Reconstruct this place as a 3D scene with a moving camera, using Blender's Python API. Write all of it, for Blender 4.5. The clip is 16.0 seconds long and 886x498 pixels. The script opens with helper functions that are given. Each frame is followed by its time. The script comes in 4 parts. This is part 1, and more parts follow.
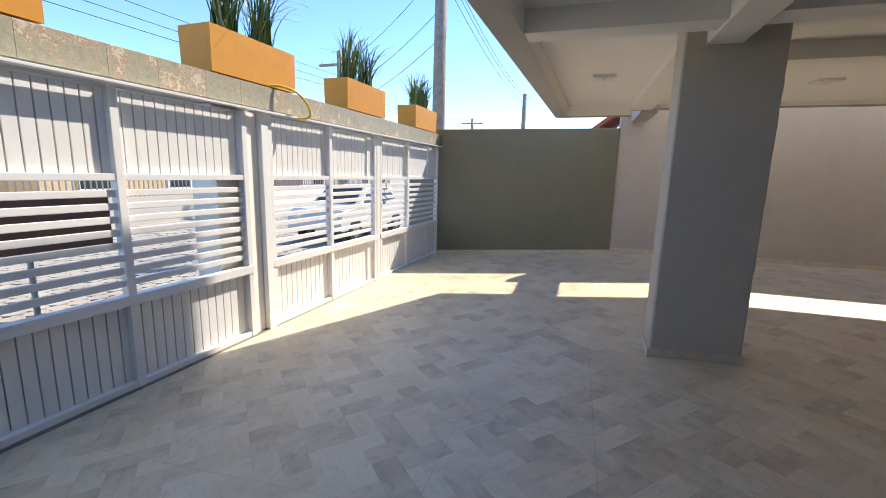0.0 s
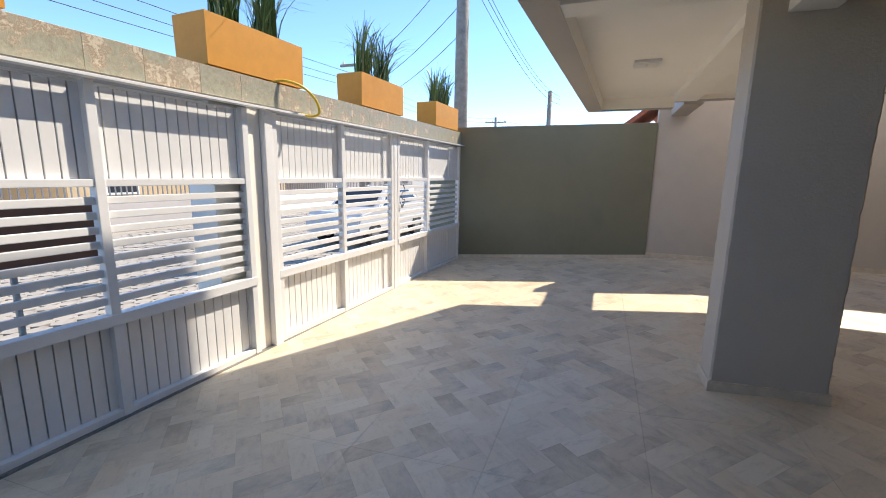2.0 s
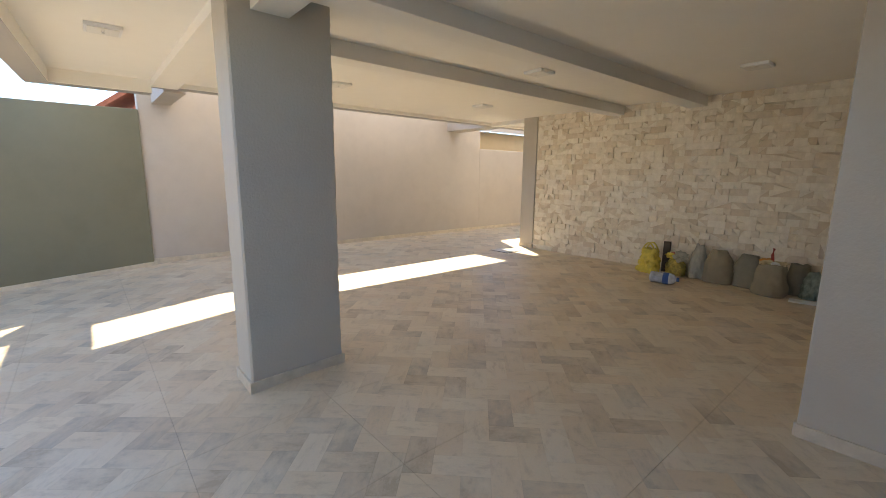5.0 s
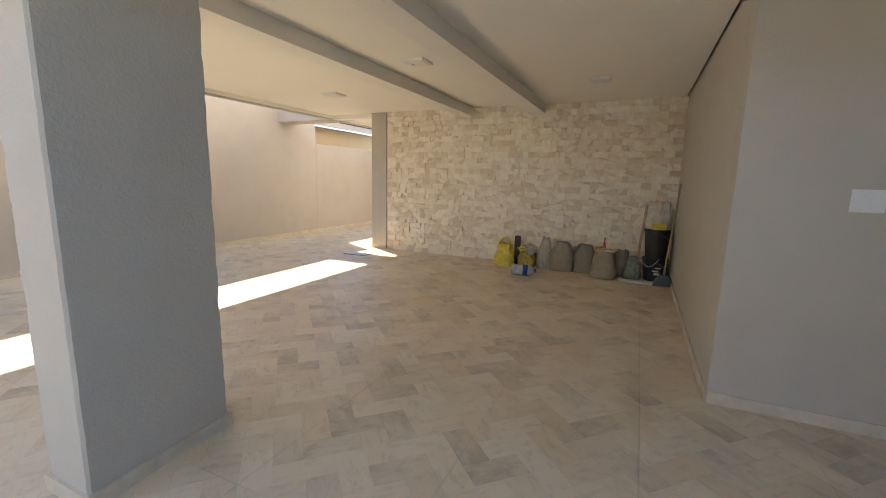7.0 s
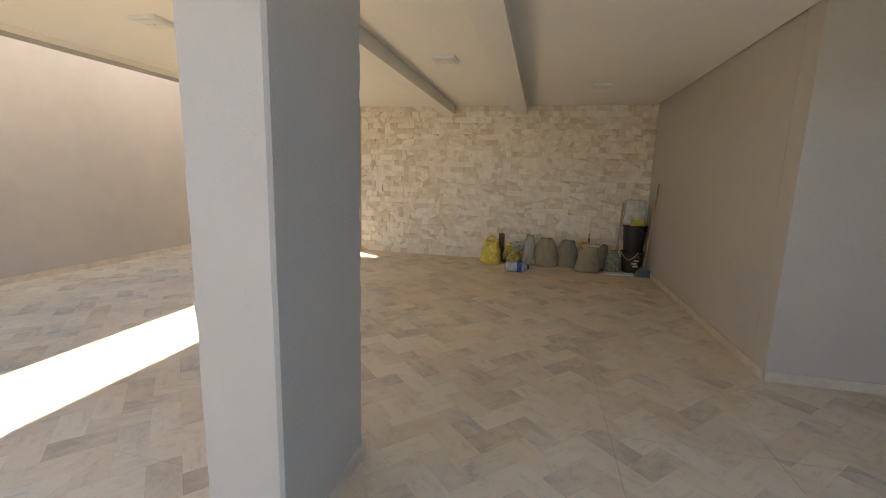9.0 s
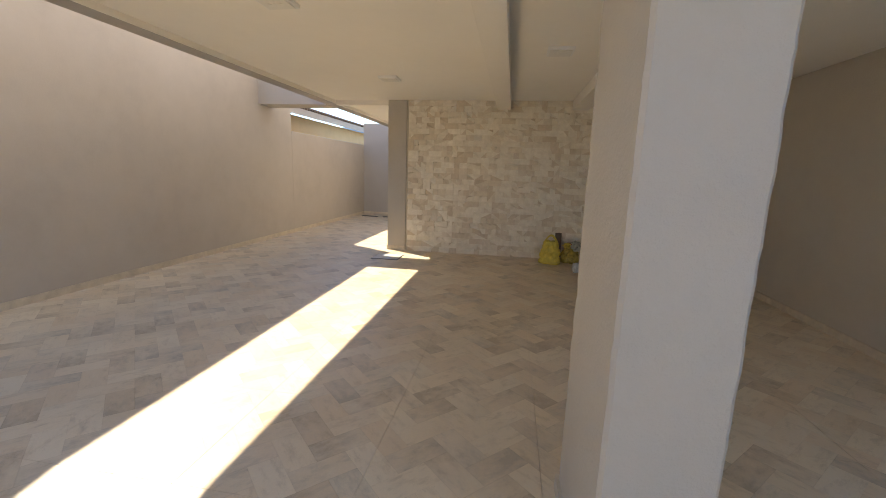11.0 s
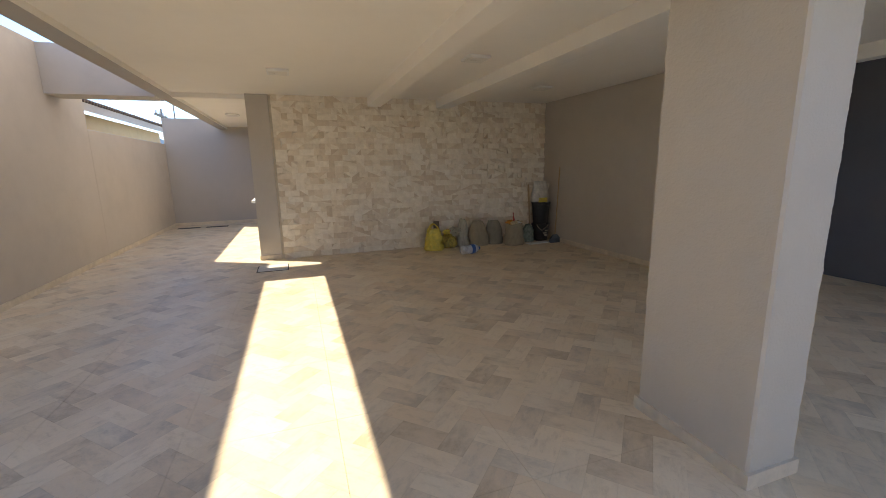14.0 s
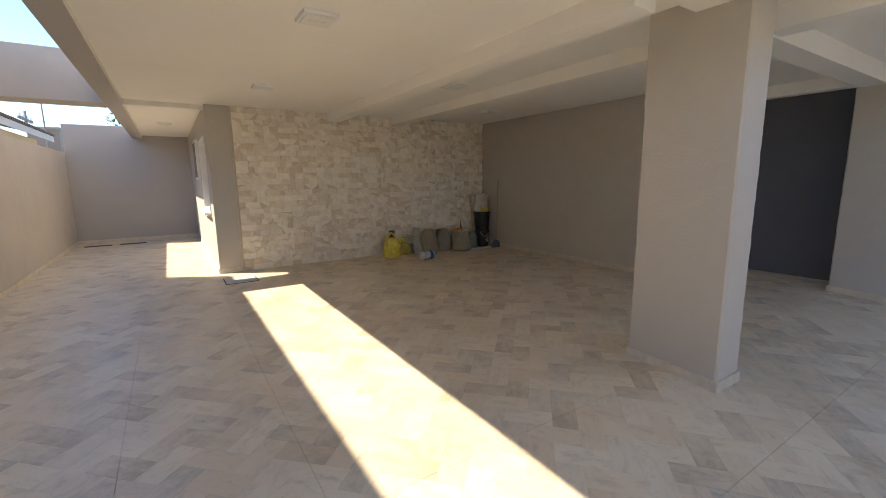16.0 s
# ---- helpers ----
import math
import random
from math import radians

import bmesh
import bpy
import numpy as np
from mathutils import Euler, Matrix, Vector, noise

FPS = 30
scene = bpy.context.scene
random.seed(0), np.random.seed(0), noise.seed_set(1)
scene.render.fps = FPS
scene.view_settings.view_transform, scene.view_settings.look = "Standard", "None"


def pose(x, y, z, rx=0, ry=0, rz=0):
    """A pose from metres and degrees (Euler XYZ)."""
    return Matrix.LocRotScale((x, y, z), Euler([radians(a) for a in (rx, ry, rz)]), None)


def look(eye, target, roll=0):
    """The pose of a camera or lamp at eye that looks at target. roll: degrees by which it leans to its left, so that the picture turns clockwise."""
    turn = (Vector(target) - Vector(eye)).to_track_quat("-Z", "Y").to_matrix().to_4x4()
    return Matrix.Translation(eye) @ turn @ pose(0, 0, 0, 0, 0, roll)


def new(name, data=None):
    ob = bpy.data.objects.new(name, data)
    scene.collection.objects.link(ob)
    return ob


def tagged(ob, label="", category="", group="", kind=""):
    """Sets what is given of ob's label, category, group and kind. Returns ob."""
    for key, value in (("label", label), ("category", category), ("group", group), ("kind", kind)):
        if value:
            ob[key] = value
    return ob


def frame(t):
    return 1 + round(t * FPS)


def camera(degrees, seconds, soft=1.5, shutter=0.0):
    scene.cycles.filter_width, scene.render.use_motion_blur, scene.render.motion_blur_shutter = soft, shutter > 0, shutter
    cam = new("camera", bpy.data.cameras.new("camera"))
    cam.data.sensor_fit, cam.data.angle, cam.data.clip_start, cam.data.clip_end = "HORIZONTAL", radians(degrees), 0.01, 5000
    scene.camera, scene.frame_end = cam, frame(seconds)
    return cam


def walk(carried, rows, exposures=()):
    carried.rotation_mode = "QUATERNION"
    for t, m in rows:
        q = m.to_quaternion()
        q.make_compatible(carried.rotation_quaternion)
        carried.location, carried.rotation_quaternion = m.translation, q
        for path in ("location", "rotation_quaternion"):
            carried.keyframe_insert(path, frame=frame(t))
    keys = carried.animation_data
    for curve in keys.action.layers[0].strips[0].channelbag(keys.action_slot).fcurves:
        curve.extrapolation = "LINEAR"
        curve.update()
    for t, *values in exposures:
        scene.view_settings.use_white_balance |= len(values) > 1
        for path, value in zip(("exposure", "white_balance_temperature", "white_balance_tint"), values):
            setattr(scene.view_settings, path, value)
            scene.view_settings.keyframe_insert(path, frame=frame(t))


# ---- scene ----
cam = camera(93.0, 16.0, soft=0.95)
PATH = [
    (0, (-0.06, 0.178, 1.398), (-0.646, 2.058, 1.05), 1.5),
    (0.5, (-0.124, 0.283, 1.412), (-0.77, 2.143, 1.062), 1.5),
    (1, (-0.195, 0.372, 1.416), (-0.898, 2.211, 1.063), 1.2),
    (1.5, (-0.218, 0.481, 1.412), (-0.969, 2.301, 1.061), 0.8),
    (2, (-0.184, 0.635, 1.409), (-0.874, 2.479, 1.059), 0.9),
    (2.5, (-0.167, 0.729, 1.401), (-0.437, 2.682, 1.064), 1.7),
    (3, (-0.156, 0.76, 1.39), (0.061, 2.722, 1.067), 2.4),
    (3.5, (-0.122, 0.804, 1.383), (0.532, 2.667, 1.066), 2.6),
    (4, (-0.105, 0.833, 1.399), (0.861, 2.554, 1.074), 3.1),
    (4.2, (-0.102, 0.863, 1.39), (0.942, 2.538, 1.063), 2.9),
    (6.3, (-0.178, 1.53, 1.434), (1.435, 2.663, 1.094), -0.5),
    (6.5, (-0.185, 1.648, 1.371), (1.487, 2.697, 1.044), 0.3),
    (7, (-0.191, 1.869, 1.359), (1.602, 2.691, 1.028), 1.3),
    (7.5, (-0.265, 2.098, 1.343), (1.604, 2.731, 1.016), 3.1),
    (8, (-0.426, 2.363, 1.36), (1.473, 2.895, 1.029), 2.3),
    (8.5, (-0.474, 2.651, 1.354), (1.438, 3.134, 1.021), 1.5),
    (9, (-0.515, 3.019, 1.38), (1.407, 3.453, 1.038), 1.7),
    (9.5, (-0.639, 3.418, 1.377), (1.288, 3.825, 1.032), 1.2),
    (10, (-0.626, 3.805, 1.38), (1.307, 4.173, 1.022), 0.8),
    (10.2, (-0.607, 3.933, 1.39), (1.326, 4.302, 1.032), 0.8),
    (12.3, (-0.294, 5.129, 1.401), (1.667, 5.119, 1.008), -1.4),
    (12.5, (-0.289, 5.249, 1.401), (1.669, 5.138, 1.01), -4.5),
    (13, (-0.321, 5.46, 1.418), (1.609, 5.137, 1.006), -4.1),
    (13.5, (-0.45, 5.65, 1.411), (1.449, 5.174, 1.007), -2.7),
    (14, (-0.519, 5.918, 1.427), (1.336, 5.278, 1.038), -1.1),
    (14.5, (-0.541, 6.196, 1.404), (1.263, 5.41, 1.046), -0.5),
    (15, (-0.598, 6.478, 1.405), (1.177, 5.624, 1.059), -0.5),
    (15.5, (-0.608, 6.76, 1.39), (1.12, 5.81, 1.056), 0.0),
    (16, (-0.627, 7.07, 1.418), (1.031, 6.001, 1.087), -0.7),
]
EXPOSURES = [(0, 1.92, 8000, 11), (2, 1.87, 8000, 11), (3.5, 2.35, 8300, 10), (4.2, 2.75, 8600, 9), (6.5, 2.95, 8800, 7.5), (7.5, 3.08, 8850, 7.5), (9, 2.95, 8950, 8.5), (10, 2.48, 8950, 9.5), (12.5, 2.3, 8500, 10.3), (16, 2.3, 8250, 10)]
walk(cam, [(t, look(eye, target, roll)) for t, eye, target, roll in PATH], EXPOSURES)

# ---- light ----
SUN_DIR = Vector((0.49, 0.825, 1.0)).normalized()
world = bpy.data.worlds.new("world")
scene.world = world
world.use_nodes = True
wn = world.node_tree.nodes
sky = wn.new("ShaderNodeTexSky")
sky.sky_type = 'NISHITA'
sky.sun_disc = False
sky.sun_elevation = math.asin(SUN_DIR.z)
sky.sun_rotation = math.atan2(SUN_DIR.x, SUN_DIR.y)
sky.air_density, sky.dust_density, sky.ozone_density = 0.8, 0.0, 4.0
wn["Background"].inputs["Strength"].default_value = 0.15
sky.altitude = 3500.0
deep = wn.new("ShaderNodeHueSaturation")
deep.inputs["Saturation"].default_value, deep.inputs["Value"].default_value = 1.12, 1.0
world.node_tree.links.new(sky.outputs[0], deep.inputs["Color"])
world.node_tree.links.new(deep.outputs[0], wn["Background"].inputs["Color"])
sun = new("sun", bpy.data.lights.new("sun", 'SUN'))
sun.data.energy, sun.data.angle, sun.data.color = 2.0, radians(0.6), (1.0, 0.985, 0.965)
sun.matrix_world = look(SUN_DIR * 30, (0, 0, 0))

# ---- materials ----


class Nodes:
    """Short-hand for building one node material."""

    def __init__(self, name, rough=0.7, metal=0.0):
        self.mat = bpy.data.materials.new(name)
        self.mat.use_nodes = True
        self.tree = self.mat.node_tree
        self.bsdf = self.tree.nodes["Principled BSDF"]
        self.bsdf.inputs["Roughness"].default_value = rough
        self.bsdf.inputs["Metallic"].default_value = metal

    def put(self, socket, value):
        if isinstance(value, bpy.types.NodeSocket):
            self.tree.links.new(value, socket)
        else:
            socket.default_value = value

    def node(self, kind, **inputs):
        n = self.tree.nodes.new(kind)
        for key, value in inputs.items():
            self.put(n.inputs[key.replace("_", " ")], value)
        return n

    def math(self, op, a, b=0.0, c=0.0):
        n = self.tree.nodes.new("ShaderNodeMath")
        n.operation = op
        self.put(n.inputs[0], a), self.put(n.inputs[1], b), self.put(n.inputs[2], c)
        return n.outputs[0]

    def place(self, own=False):
        if own:
            return self.node("ShaderNodeTexCoord").outputs["Object"]
        return self.node("ShaderNodeNewGeometry").outputs["Position"]

    def noise(self, vec, scale, detail=4.0, rough=0.6, stretch=None):
        if stretch:
            m = self.node("ShaderNodeMapping", Vector=vec)
            m.inputs["Scale"].default_value = stretch
            vec = m.outputs[0]
        return self.node("ShaderNodeTexNoise", Vector=vec, Scale=scale, Detail=detail, Roughness=rough).outputs["Fac"]

    def ramp(self, fac, stops):
        n = self.node("ShaderNodeValToRGB", Fac=fac)
        el = n.color_ramp.elements
        while len(el) < len(stops):
            el.new(0.5)
        for e, (p, c) in zip(el, stops):
            e.position, e.color = p, (*c, 1)
        return n.outputs[0]

    def mix(self, fac, a, b, kind='MIX'):
        n = self.tree.nodes.new("ShaderNodeMix")
        n.data_type, n.blend_type = 'RGBA', kind
        self.put(n.inputs[0], fac)
        self.put(n.inputs[6], a if isinstance(a, bpy.types.NodeSocket) else (*a, 1))
        self.put(n.inputs[7], b if isinstance(b, bpy.types.NodeSocket) else (*b, 1))
        return n.outputs[2]

    def bump(self, height, strength, distance):
        n = self.node("ShaderNodeBump", Height=height, Strength=strength, Distance=distance)
        self.tree.links.new(n.outputs[0], self.bsdf.inputs["Normal"])

    def colour(self, c):
        self.put(self.bsdf.inputs["Base Color"], c if isinstance(c, bpy.types.NodeSocket) else (*c, 1))

    def gloss(self, r):
        self.put(self.bsdf.inputs["Roughness"], r)


def scaled(c, f):
    return tuple(min(1.0, v * f) for v in c)


def paint(name, c, rough=0.75, grain=0.35, grain_scale=90.0, blotch=0.10, dist=0.004):
    """Rolled wall paint: faint blotches, streaks and a fine stipple."""
    n = Nodes(name, rough)
    p = n.place()
    big = n.noise(p, 0.9, 3.0)
    mid = n.noise(p, 5.0, 5.0, 0.7, (1, 1, 0.9))
    fac = n.math('ADD', n.math('MULTIPLY', big, 0.6), n.math('MULTIPLY', mid, 0.4))
    n.colour(n.ramp(fac, [(0.3, scaled(c, 1 - blotch)), (0.5, c), (0.72, scaled(c, 1 + blotch * 0.7))]))
    n.bump(n.math('ADD', n.noise(p, grain_scale, 3.0), n.math('MULTIPLY', n.noise(p, grain_scale * 0.22, 2.0), 0.7)), grain, dist)
    return n.mat


def plain(name, c, rough=0.5, metal=0.0, var=0.08, scale=14.0, grain=0.0, own=True):
    n = Nodes(name, rough, metal)
    p = n.place(own)
    f = n.noise(p, scale, 5.0, 0.65)
    n.colour(n.ramp(f, [(0.3, scaled(c, 1 - var)), (0.7, scaled(c, 1 + var))]))
    n.gloss(n.math('ADD', n.math('MULTIPLY', n.noise(p, scale * 2.3), 0.2), rough - 0.1))
    if grain:
        n.bump(n.noise(p, scale * 6, 4.0), grain, 0.003)
    return n.mat


def herringbone_tile():
    """Satin porcelain with a printed herringbone of worn stone planks, set diagonally."""
    n = Nodes("porcelain_floor_tile", 0.35)
    p = n.place()
    turn = n.node("ShaderNodeMapping", Vector=p)
    turn.inputs["Rotation"].default_value = (0, 0, radians(45))
    turn.inputs["Scale"].default_value = (1 / 0.1425, 1 / 0.1425, 0)
    wob = n.node("ShaderNodeSeparateXYZ", Vector=turn.outputs[0])
    u, v = wob.outputs[0], wob.outputs[1]
    i, j = n.math('FLOOR', u), n.math('FLOOR', v)
    k = n.math('FLOORED_MODULO', n.math('SUBTRACT', i, j), 4.0)
    lying = n.math('LESS_THAN', k, 1.5)
    k2 = n.math('SUBTRACT', 3.0, k)
    idx = n.math('SUBTRACT', i, n.math('MULTIPLY', k, lying))
    up = n.math('SUBTRACT', 1.0, lying)
    idy = n.math('SUBTRACT', j, n.math('MULTIPLY', k2, up))
    ident = n.node("ShaderNodeCombineXYZ", X=idx, Y=idy, Z=lying)
    rnd = n.node("ShaderNodeTexWhiteNoise", Vector=ident.outputs[0])
    rnd.noise_dimensions = '3D'
    tone = rnd.outputs["Value"]
    # distance to the plank's own edges
    lu, lv = n.math('SUBTRACT', u, idx), n.math('SUBTRACT', v, idy)
    long_u, long_v = n.math('ADD', 1.0, lying), n.math('ADD', 1.0, up)
    eu = n.math('MINIMUM', lu, n.math('SUBTRACT', long_u, lu))
    ev = n.math('MINIMUM', lv, n.math('SUBTRACT', long_v, lv))
    edge = n.math('MINIMUM', eu, ev)
    # grain along each plank
    along = n.math('ADD', n.math('MULTIPLY', u, lying), n.math('MULTIPLY', v, up))
    across = n.math('ADD', n.math('MULTIPLY', v, lying), n.math('MULTIPLY', u, up))
    gv = n.node("ShaderNodeCombineXYZ", X=n.math('MULTIPLY', along, 0.95), Y=n.math('MULTIPLY', across, 1.45), Z=n.math('MULTIPLY', tone, 37.0))
    grain = n.noise(gv.outputs[0], 1.25, 8.0, 0.66)
    sv = n.node("ShaderNodeCombineXYZ", X=n.math('MULTIPLY', along, 0.8), Y=n.math('MULTIPLY', across, 2.3), Z=n.math('MULTIPLY', tone, 91.0))
    streak = n.noise(sv.outputs[0], 1.3, 9.0, 0.72)
    fine = n.noise(p, 70.0, 5.0, 0.7)
    tone2 = n.math('FRACT', n.math('MULTIPLY', tone, 17.3))
    base = n.ramp(tone, [(0.0, (0.74, 0.595, 0.42)), (0.3, (0.79, 0.665, 0.49)), (0.6, (0.80, 0.69, 0.525)), (0.8, (0.76, 0.61, 0.435)), (1.0, (0.79, 0.68, 0.52))])
    # some planks darken towards one end, broken up by mottled veining
    la = n.math('ADD', n.math('MULTIPLY', lu, lying), n.math('MULTIPLY', lv, up))
    lc = n.math('ADD', n.math('MULTIPLY', lv, lying), n.math('MULTIPLY', lu, up))
    flip = n.math('GREATER_THAN', n.math('FRACT', n.math('MULTIPLY', tone, 51.7)), 0.5)
    lean = n.math('ABSOLUTE', n.math('SUBTRACT', flip, n.math('MULTIPLY', la, 0.5)))
    lean = n.math('POWER', lean, 1.6)
    chosen = n.ramp(tone2, [(0.4, (0.08, 0.08, 0.08)), (0.6, (0.35, 0.35, 0.35)), (0.82, (0.75, 0.75, 0.75)), (1.0, (1, 1, 1))])
    mott = n.ramp(grain, [(0.36, (0, 0, 0)), (0.58, (0.75, 0.75, 0.75)), (0.68, (1, 1, 1))])
    wear = n.math('MULTIPLY', n.math('MULTIPLY', n.math('ADD', 0.42, n.math('MULTIPLY', lean, 0.6)), chosen), n.math('ADD', 0.35, n.math('MULTIPLY', mott, 0.7)))
    wear = n.math('ADD', wear, n.math('MULTIPLY', n.ramp(grain, [(0.55, (0, 0, 0)), (0.74, (1, 1, 1))]), 0.30))
    dark = n.mix(n.math('GREATER_THAN', tone, 0.62), (0.47, 0.365, 0.25), (0.46, 0.395, 0.305))
    c = n.mix(n.math('MINIMUM', n.math('MULTIPLY', wear, 1.15), 0.80), base, dark)
    vein = n.ramp(streak, [(0.52, (0, 0, 0)), (0.60, (0.45, 0.45, 0.45)), (0.70, (1, 1, 1))])
    c = n.mix(n.math('MULTIPLY', vein, 0.48), c, n.mix(n.math('GREATER_THAN', tone2, 0.5), (0.45, 0.35, 0.235), (0.43, 0.375, 0.295)))
    pale = n.ramp(streak, [(0.28, (1, 1, 1)), (0.42, (0, 0, 0))])
    c = n.mix(n.math('MULTIPLY', pale, 0.30), c, (0.79, 0.72, 0.60))
    specks = n.ramp(n.noise(p, 26.0, 5.0, 0.75, (1.0, 2.2, 1.0)), [(0.64, (0, 0, 0)), (0.72, (1, 1, 1))])
    c = n.mix(n.math('MULTIPLY', specks, 0.35), c, (0.33, 0.275, 0.20))
    line = n.ramp(edge, [(0.0, (0.74, 0.71, 0.67)), (0.03, (1, 1, 1))])
    c = n.mix(n.math('MULTIPLY', tone2, 0.6), c, n.mix(1.0, c, line, 'MULTIPLY'))
    big = n.noise(p, 1.1, 3.0)
    c = n.mix(0.5, c, n.mix(1.0, c, n.ramp(big, [(0.35, (0.88, 0.87, 0.86)), (0.65, (1.06, 1.06, 1.06))]), 'MULTIPLY'))
    c = n.mix(0.35, c, n.mix(1.0, c, n.ramp(fine, [(0.3, (0.86, 0.86, 0.86)), (0.7, (1.06, 1.05, 1.04))]), 'MULTIPLY'))
    n.colour(c)
    n.gloss(n.math('ADD', 0.34, n.math('MULTIPLY', n.noise(p, 9.0, 5.0), 0.22)))
    n.bump(n.math('ADD', n.math('MULTIPLY', grain, 0.7), n.math('MULTIPLY', fine, 0.3)), 0.12, 0.002)
    return n.mat


def enamel():
    """Glossy white gate paint, slightly wavy, with a little dust."""
    n = Nodes("white_gate_enamel", 0.22)
    p = n.place()
    n.colour(n.ramp(n.noise(p, 8.0, 5.0, 0.65), [(0.3, (0.78, 0.785, 0.79)), (0.7, (0.83, 0.83, 0.83))]))
    n.bump(n.noise(p, 2.5, 2.0), 0.04, 0.01)
    return n.mat


def stone_face():
    n = Nodes("split_stone_ceramic", 0.62)
    p = n.place()
    r = n.node("ShaderNodeNewGeometry").outputs["Random Per Island"]
    r2 = n.node("ShaderNodeObjectInfo").outputs["Random"]
    t = n.math('FRACT', n.math('ADD', r, r2))
    base = n.ramp(t, [(0.0, (0.71, 0.60, 0.46)), (0.18, (0.81, 0.72, 0.58)), (0.45, (0.90, 0.835, 0.71)), (0.8, (0.92, 0.86, 0.745)), (1.0, (0.74, 0.63, 0.49))])
    c = n.mix(1.0, base, n.ramp(n.noise(p, 11.0, 6.0, 0.7), [(0.3, (0.86, 0.84, 0.81)), (0.65, (1.04, 1.03, 1.02))]), 'MULTIPLY')
    n.colour(c)
    n.bump(n.noise(p, 60.0, 5.0, 0.7), 0.35, 0.004)
    return n.mat


def marble_cladding():
    """Mottled green-beige polished stone on the beam over the gate."""
    n = Nodes("mottled_stone_cladding", 0.42)
    p = n.place()
    r = n.node("ShaderNodeObjectInfo").outputs["Random"]
    shift = n.node("ShaderNodeVectorMath", )
    shift.operation = 'ADD'
    n.put(shift.inputs[0], p)
    n.put(shift.inputs[1], n.node("ShaderNodeCombineXYZ", X=n.math('MULTIPLY', r, 20.0), Y=n.math('MULTIPLY', r, 9.0), Z=0.0).outputs[0])
    a = n.noise(shift.outputs[0], 3.6, 9.0, 0.62)
    b = n.noise(shift.outputs[0], 24.0, 8.0, 0.8)
    ground_c = n.ramp(b, [(0.35, (0.29, 0.27, 0.19)), (0.5, (0.37, 0.345, 0.255)), (0.65, (0.43, 0.41, 0.31))])
    chips = n.ramp(n.math('ADD', n.math('MULTIPLY', a, 0.5), n.math('MULTIPLY', b, 0.5)), [(0.42, (0.16, 0.10, 0.065)), (0.46, (0.34, 0.22, 0.14)), (0.50, (0.62, 0.52, 0.38)), (0.54, (0.30, 0.20, 0.13)), (0.58, (0.66, 0.57, 0.43))])
    c = n.mix(n.ramp(a, [(0.52, (0, 0, 0)), (0.57, (0.9, 0.9, 0.9))]), ground_c, chips)
    n.colour(c)
    n.bump(b, 0.5, 0.006)
    return n.mat


def leaf_blade():
    n = Nodes("grass_blade", 0.45)
    r = n.node("ShaderNodeNewGeometry").outputs["Random Per Island"]
    n.colour(n.ramp(r, [(0.0, (0.05, 0.10, 0.03)), (0.5, (0.10, 0.19, 0.05)), (0.85, (0.17, 0.26, 0.07)), (1.0, (0.28, 0.26, 0.12))]))
    n.bsdf.inputs["Transmission Weight"].default_value = 0.0
    return n.mat


def glass():
    n = Nodes("window_glass", 0.03)
    n.colour((0.8, 0.85, 0.85))
    n.bsdf.inputs["Transmission Weight"].default_value = 0.9
    return n.mat


M_WALL = paint("grey_beige_wall_paint", (0.51, 0.46, 0.41))
M_PILLAR = paint("grey_textured_paint", (0.53, 0.485, 0.42), 0.7, 0.55, 60.0, 0.07, 0.005)
M_GREEN = paint("olive_green_wall_paint", (0.20, 0.19, 0.13), 0.75)
# the inner end's deep shade is put into this wall colour
M_DARK = paint("dark_shaded_wall", (0.125, 0.13, 0.15), 0.7)
M_CEIL = paint("white_ceiling_paint", (0.90, 0.865, 0.80), 0.8, 0.12, 120.0, 0.03)
M_BEAM = paint("off_white_beam_paint", (0.88, 0.845, 0.78), 0.75, 0.2, 80.0, 0.04)
M_GREYBEAM = paint("grey_beam_paint_and_shade", (0.44, 0.41, 0.38), 0.75, 0.4, 70.0, 0.05)
M_TILE = herringbone_tile()
M_GROUT = plain("grey_beige_grout", (0.30, 0.26, 0.20), 0.9, own=False)
M_SKIRT = plain("beige_skirting_tile", (0.63, 0.55, 0.44), 0.45, var=0.14, scale=9.0, own=False)
M_STONE = stone_face()
M_STONE_BACK = plain("stone_joint", (0.62, 0.55, 0.44), 0.9, own=False)
M_CLAD = marble_cladding()
M_WHITE = enamel()
M_ORANGE = plain("orange_planter_paint", (0.66, 0.28, 0.028), 0.6, var=0.07, scale=6.0, grain=0.2)
M_SOIL = plain("potting_soil", (0.05, 0.035, 0.02), 0.95, var=0.4, scale=40.0, grain=0.8)
M_BLADE = leaf_blade()
M_HOSE = plain("yellow_hose_rubber", (0.75, 0.52, 0.06), 0.4)
M_PLATE = plain("white_plastic", (0.82, 0.82, 0.80), 0.35, var=0.02)
M_LAMP = plain("lamp_diffuser", (0.80, 0.78, 0.73), 0.5, var=0.02)
M_STEEL = plain("galvanised_steel", (0.30, 0.30, 0.30), 0.45, 0.8, var=0.2, scale=30.0)
M_LID = plain("pale_cover_plate", (0.60, 0.585, 0.55), 0.5, var=0.15, scale=12.0)
M_IRON = plain("dark_cast_iron", (0.06, 0.055, 0.05), 0.7, 0.3, var=0.3, scale=30.0)
M_SACK = plain("grey_woven_sack", (0.27, 0.255, 0.20), 0.9, var=0.09, scale=9.0, grain=0.6)
M_SACK2 = plain("brown_woven_sack", (0.33, 0.29, 0.21), 0.9, var=0.09, scale=9.0, grain=0.6)
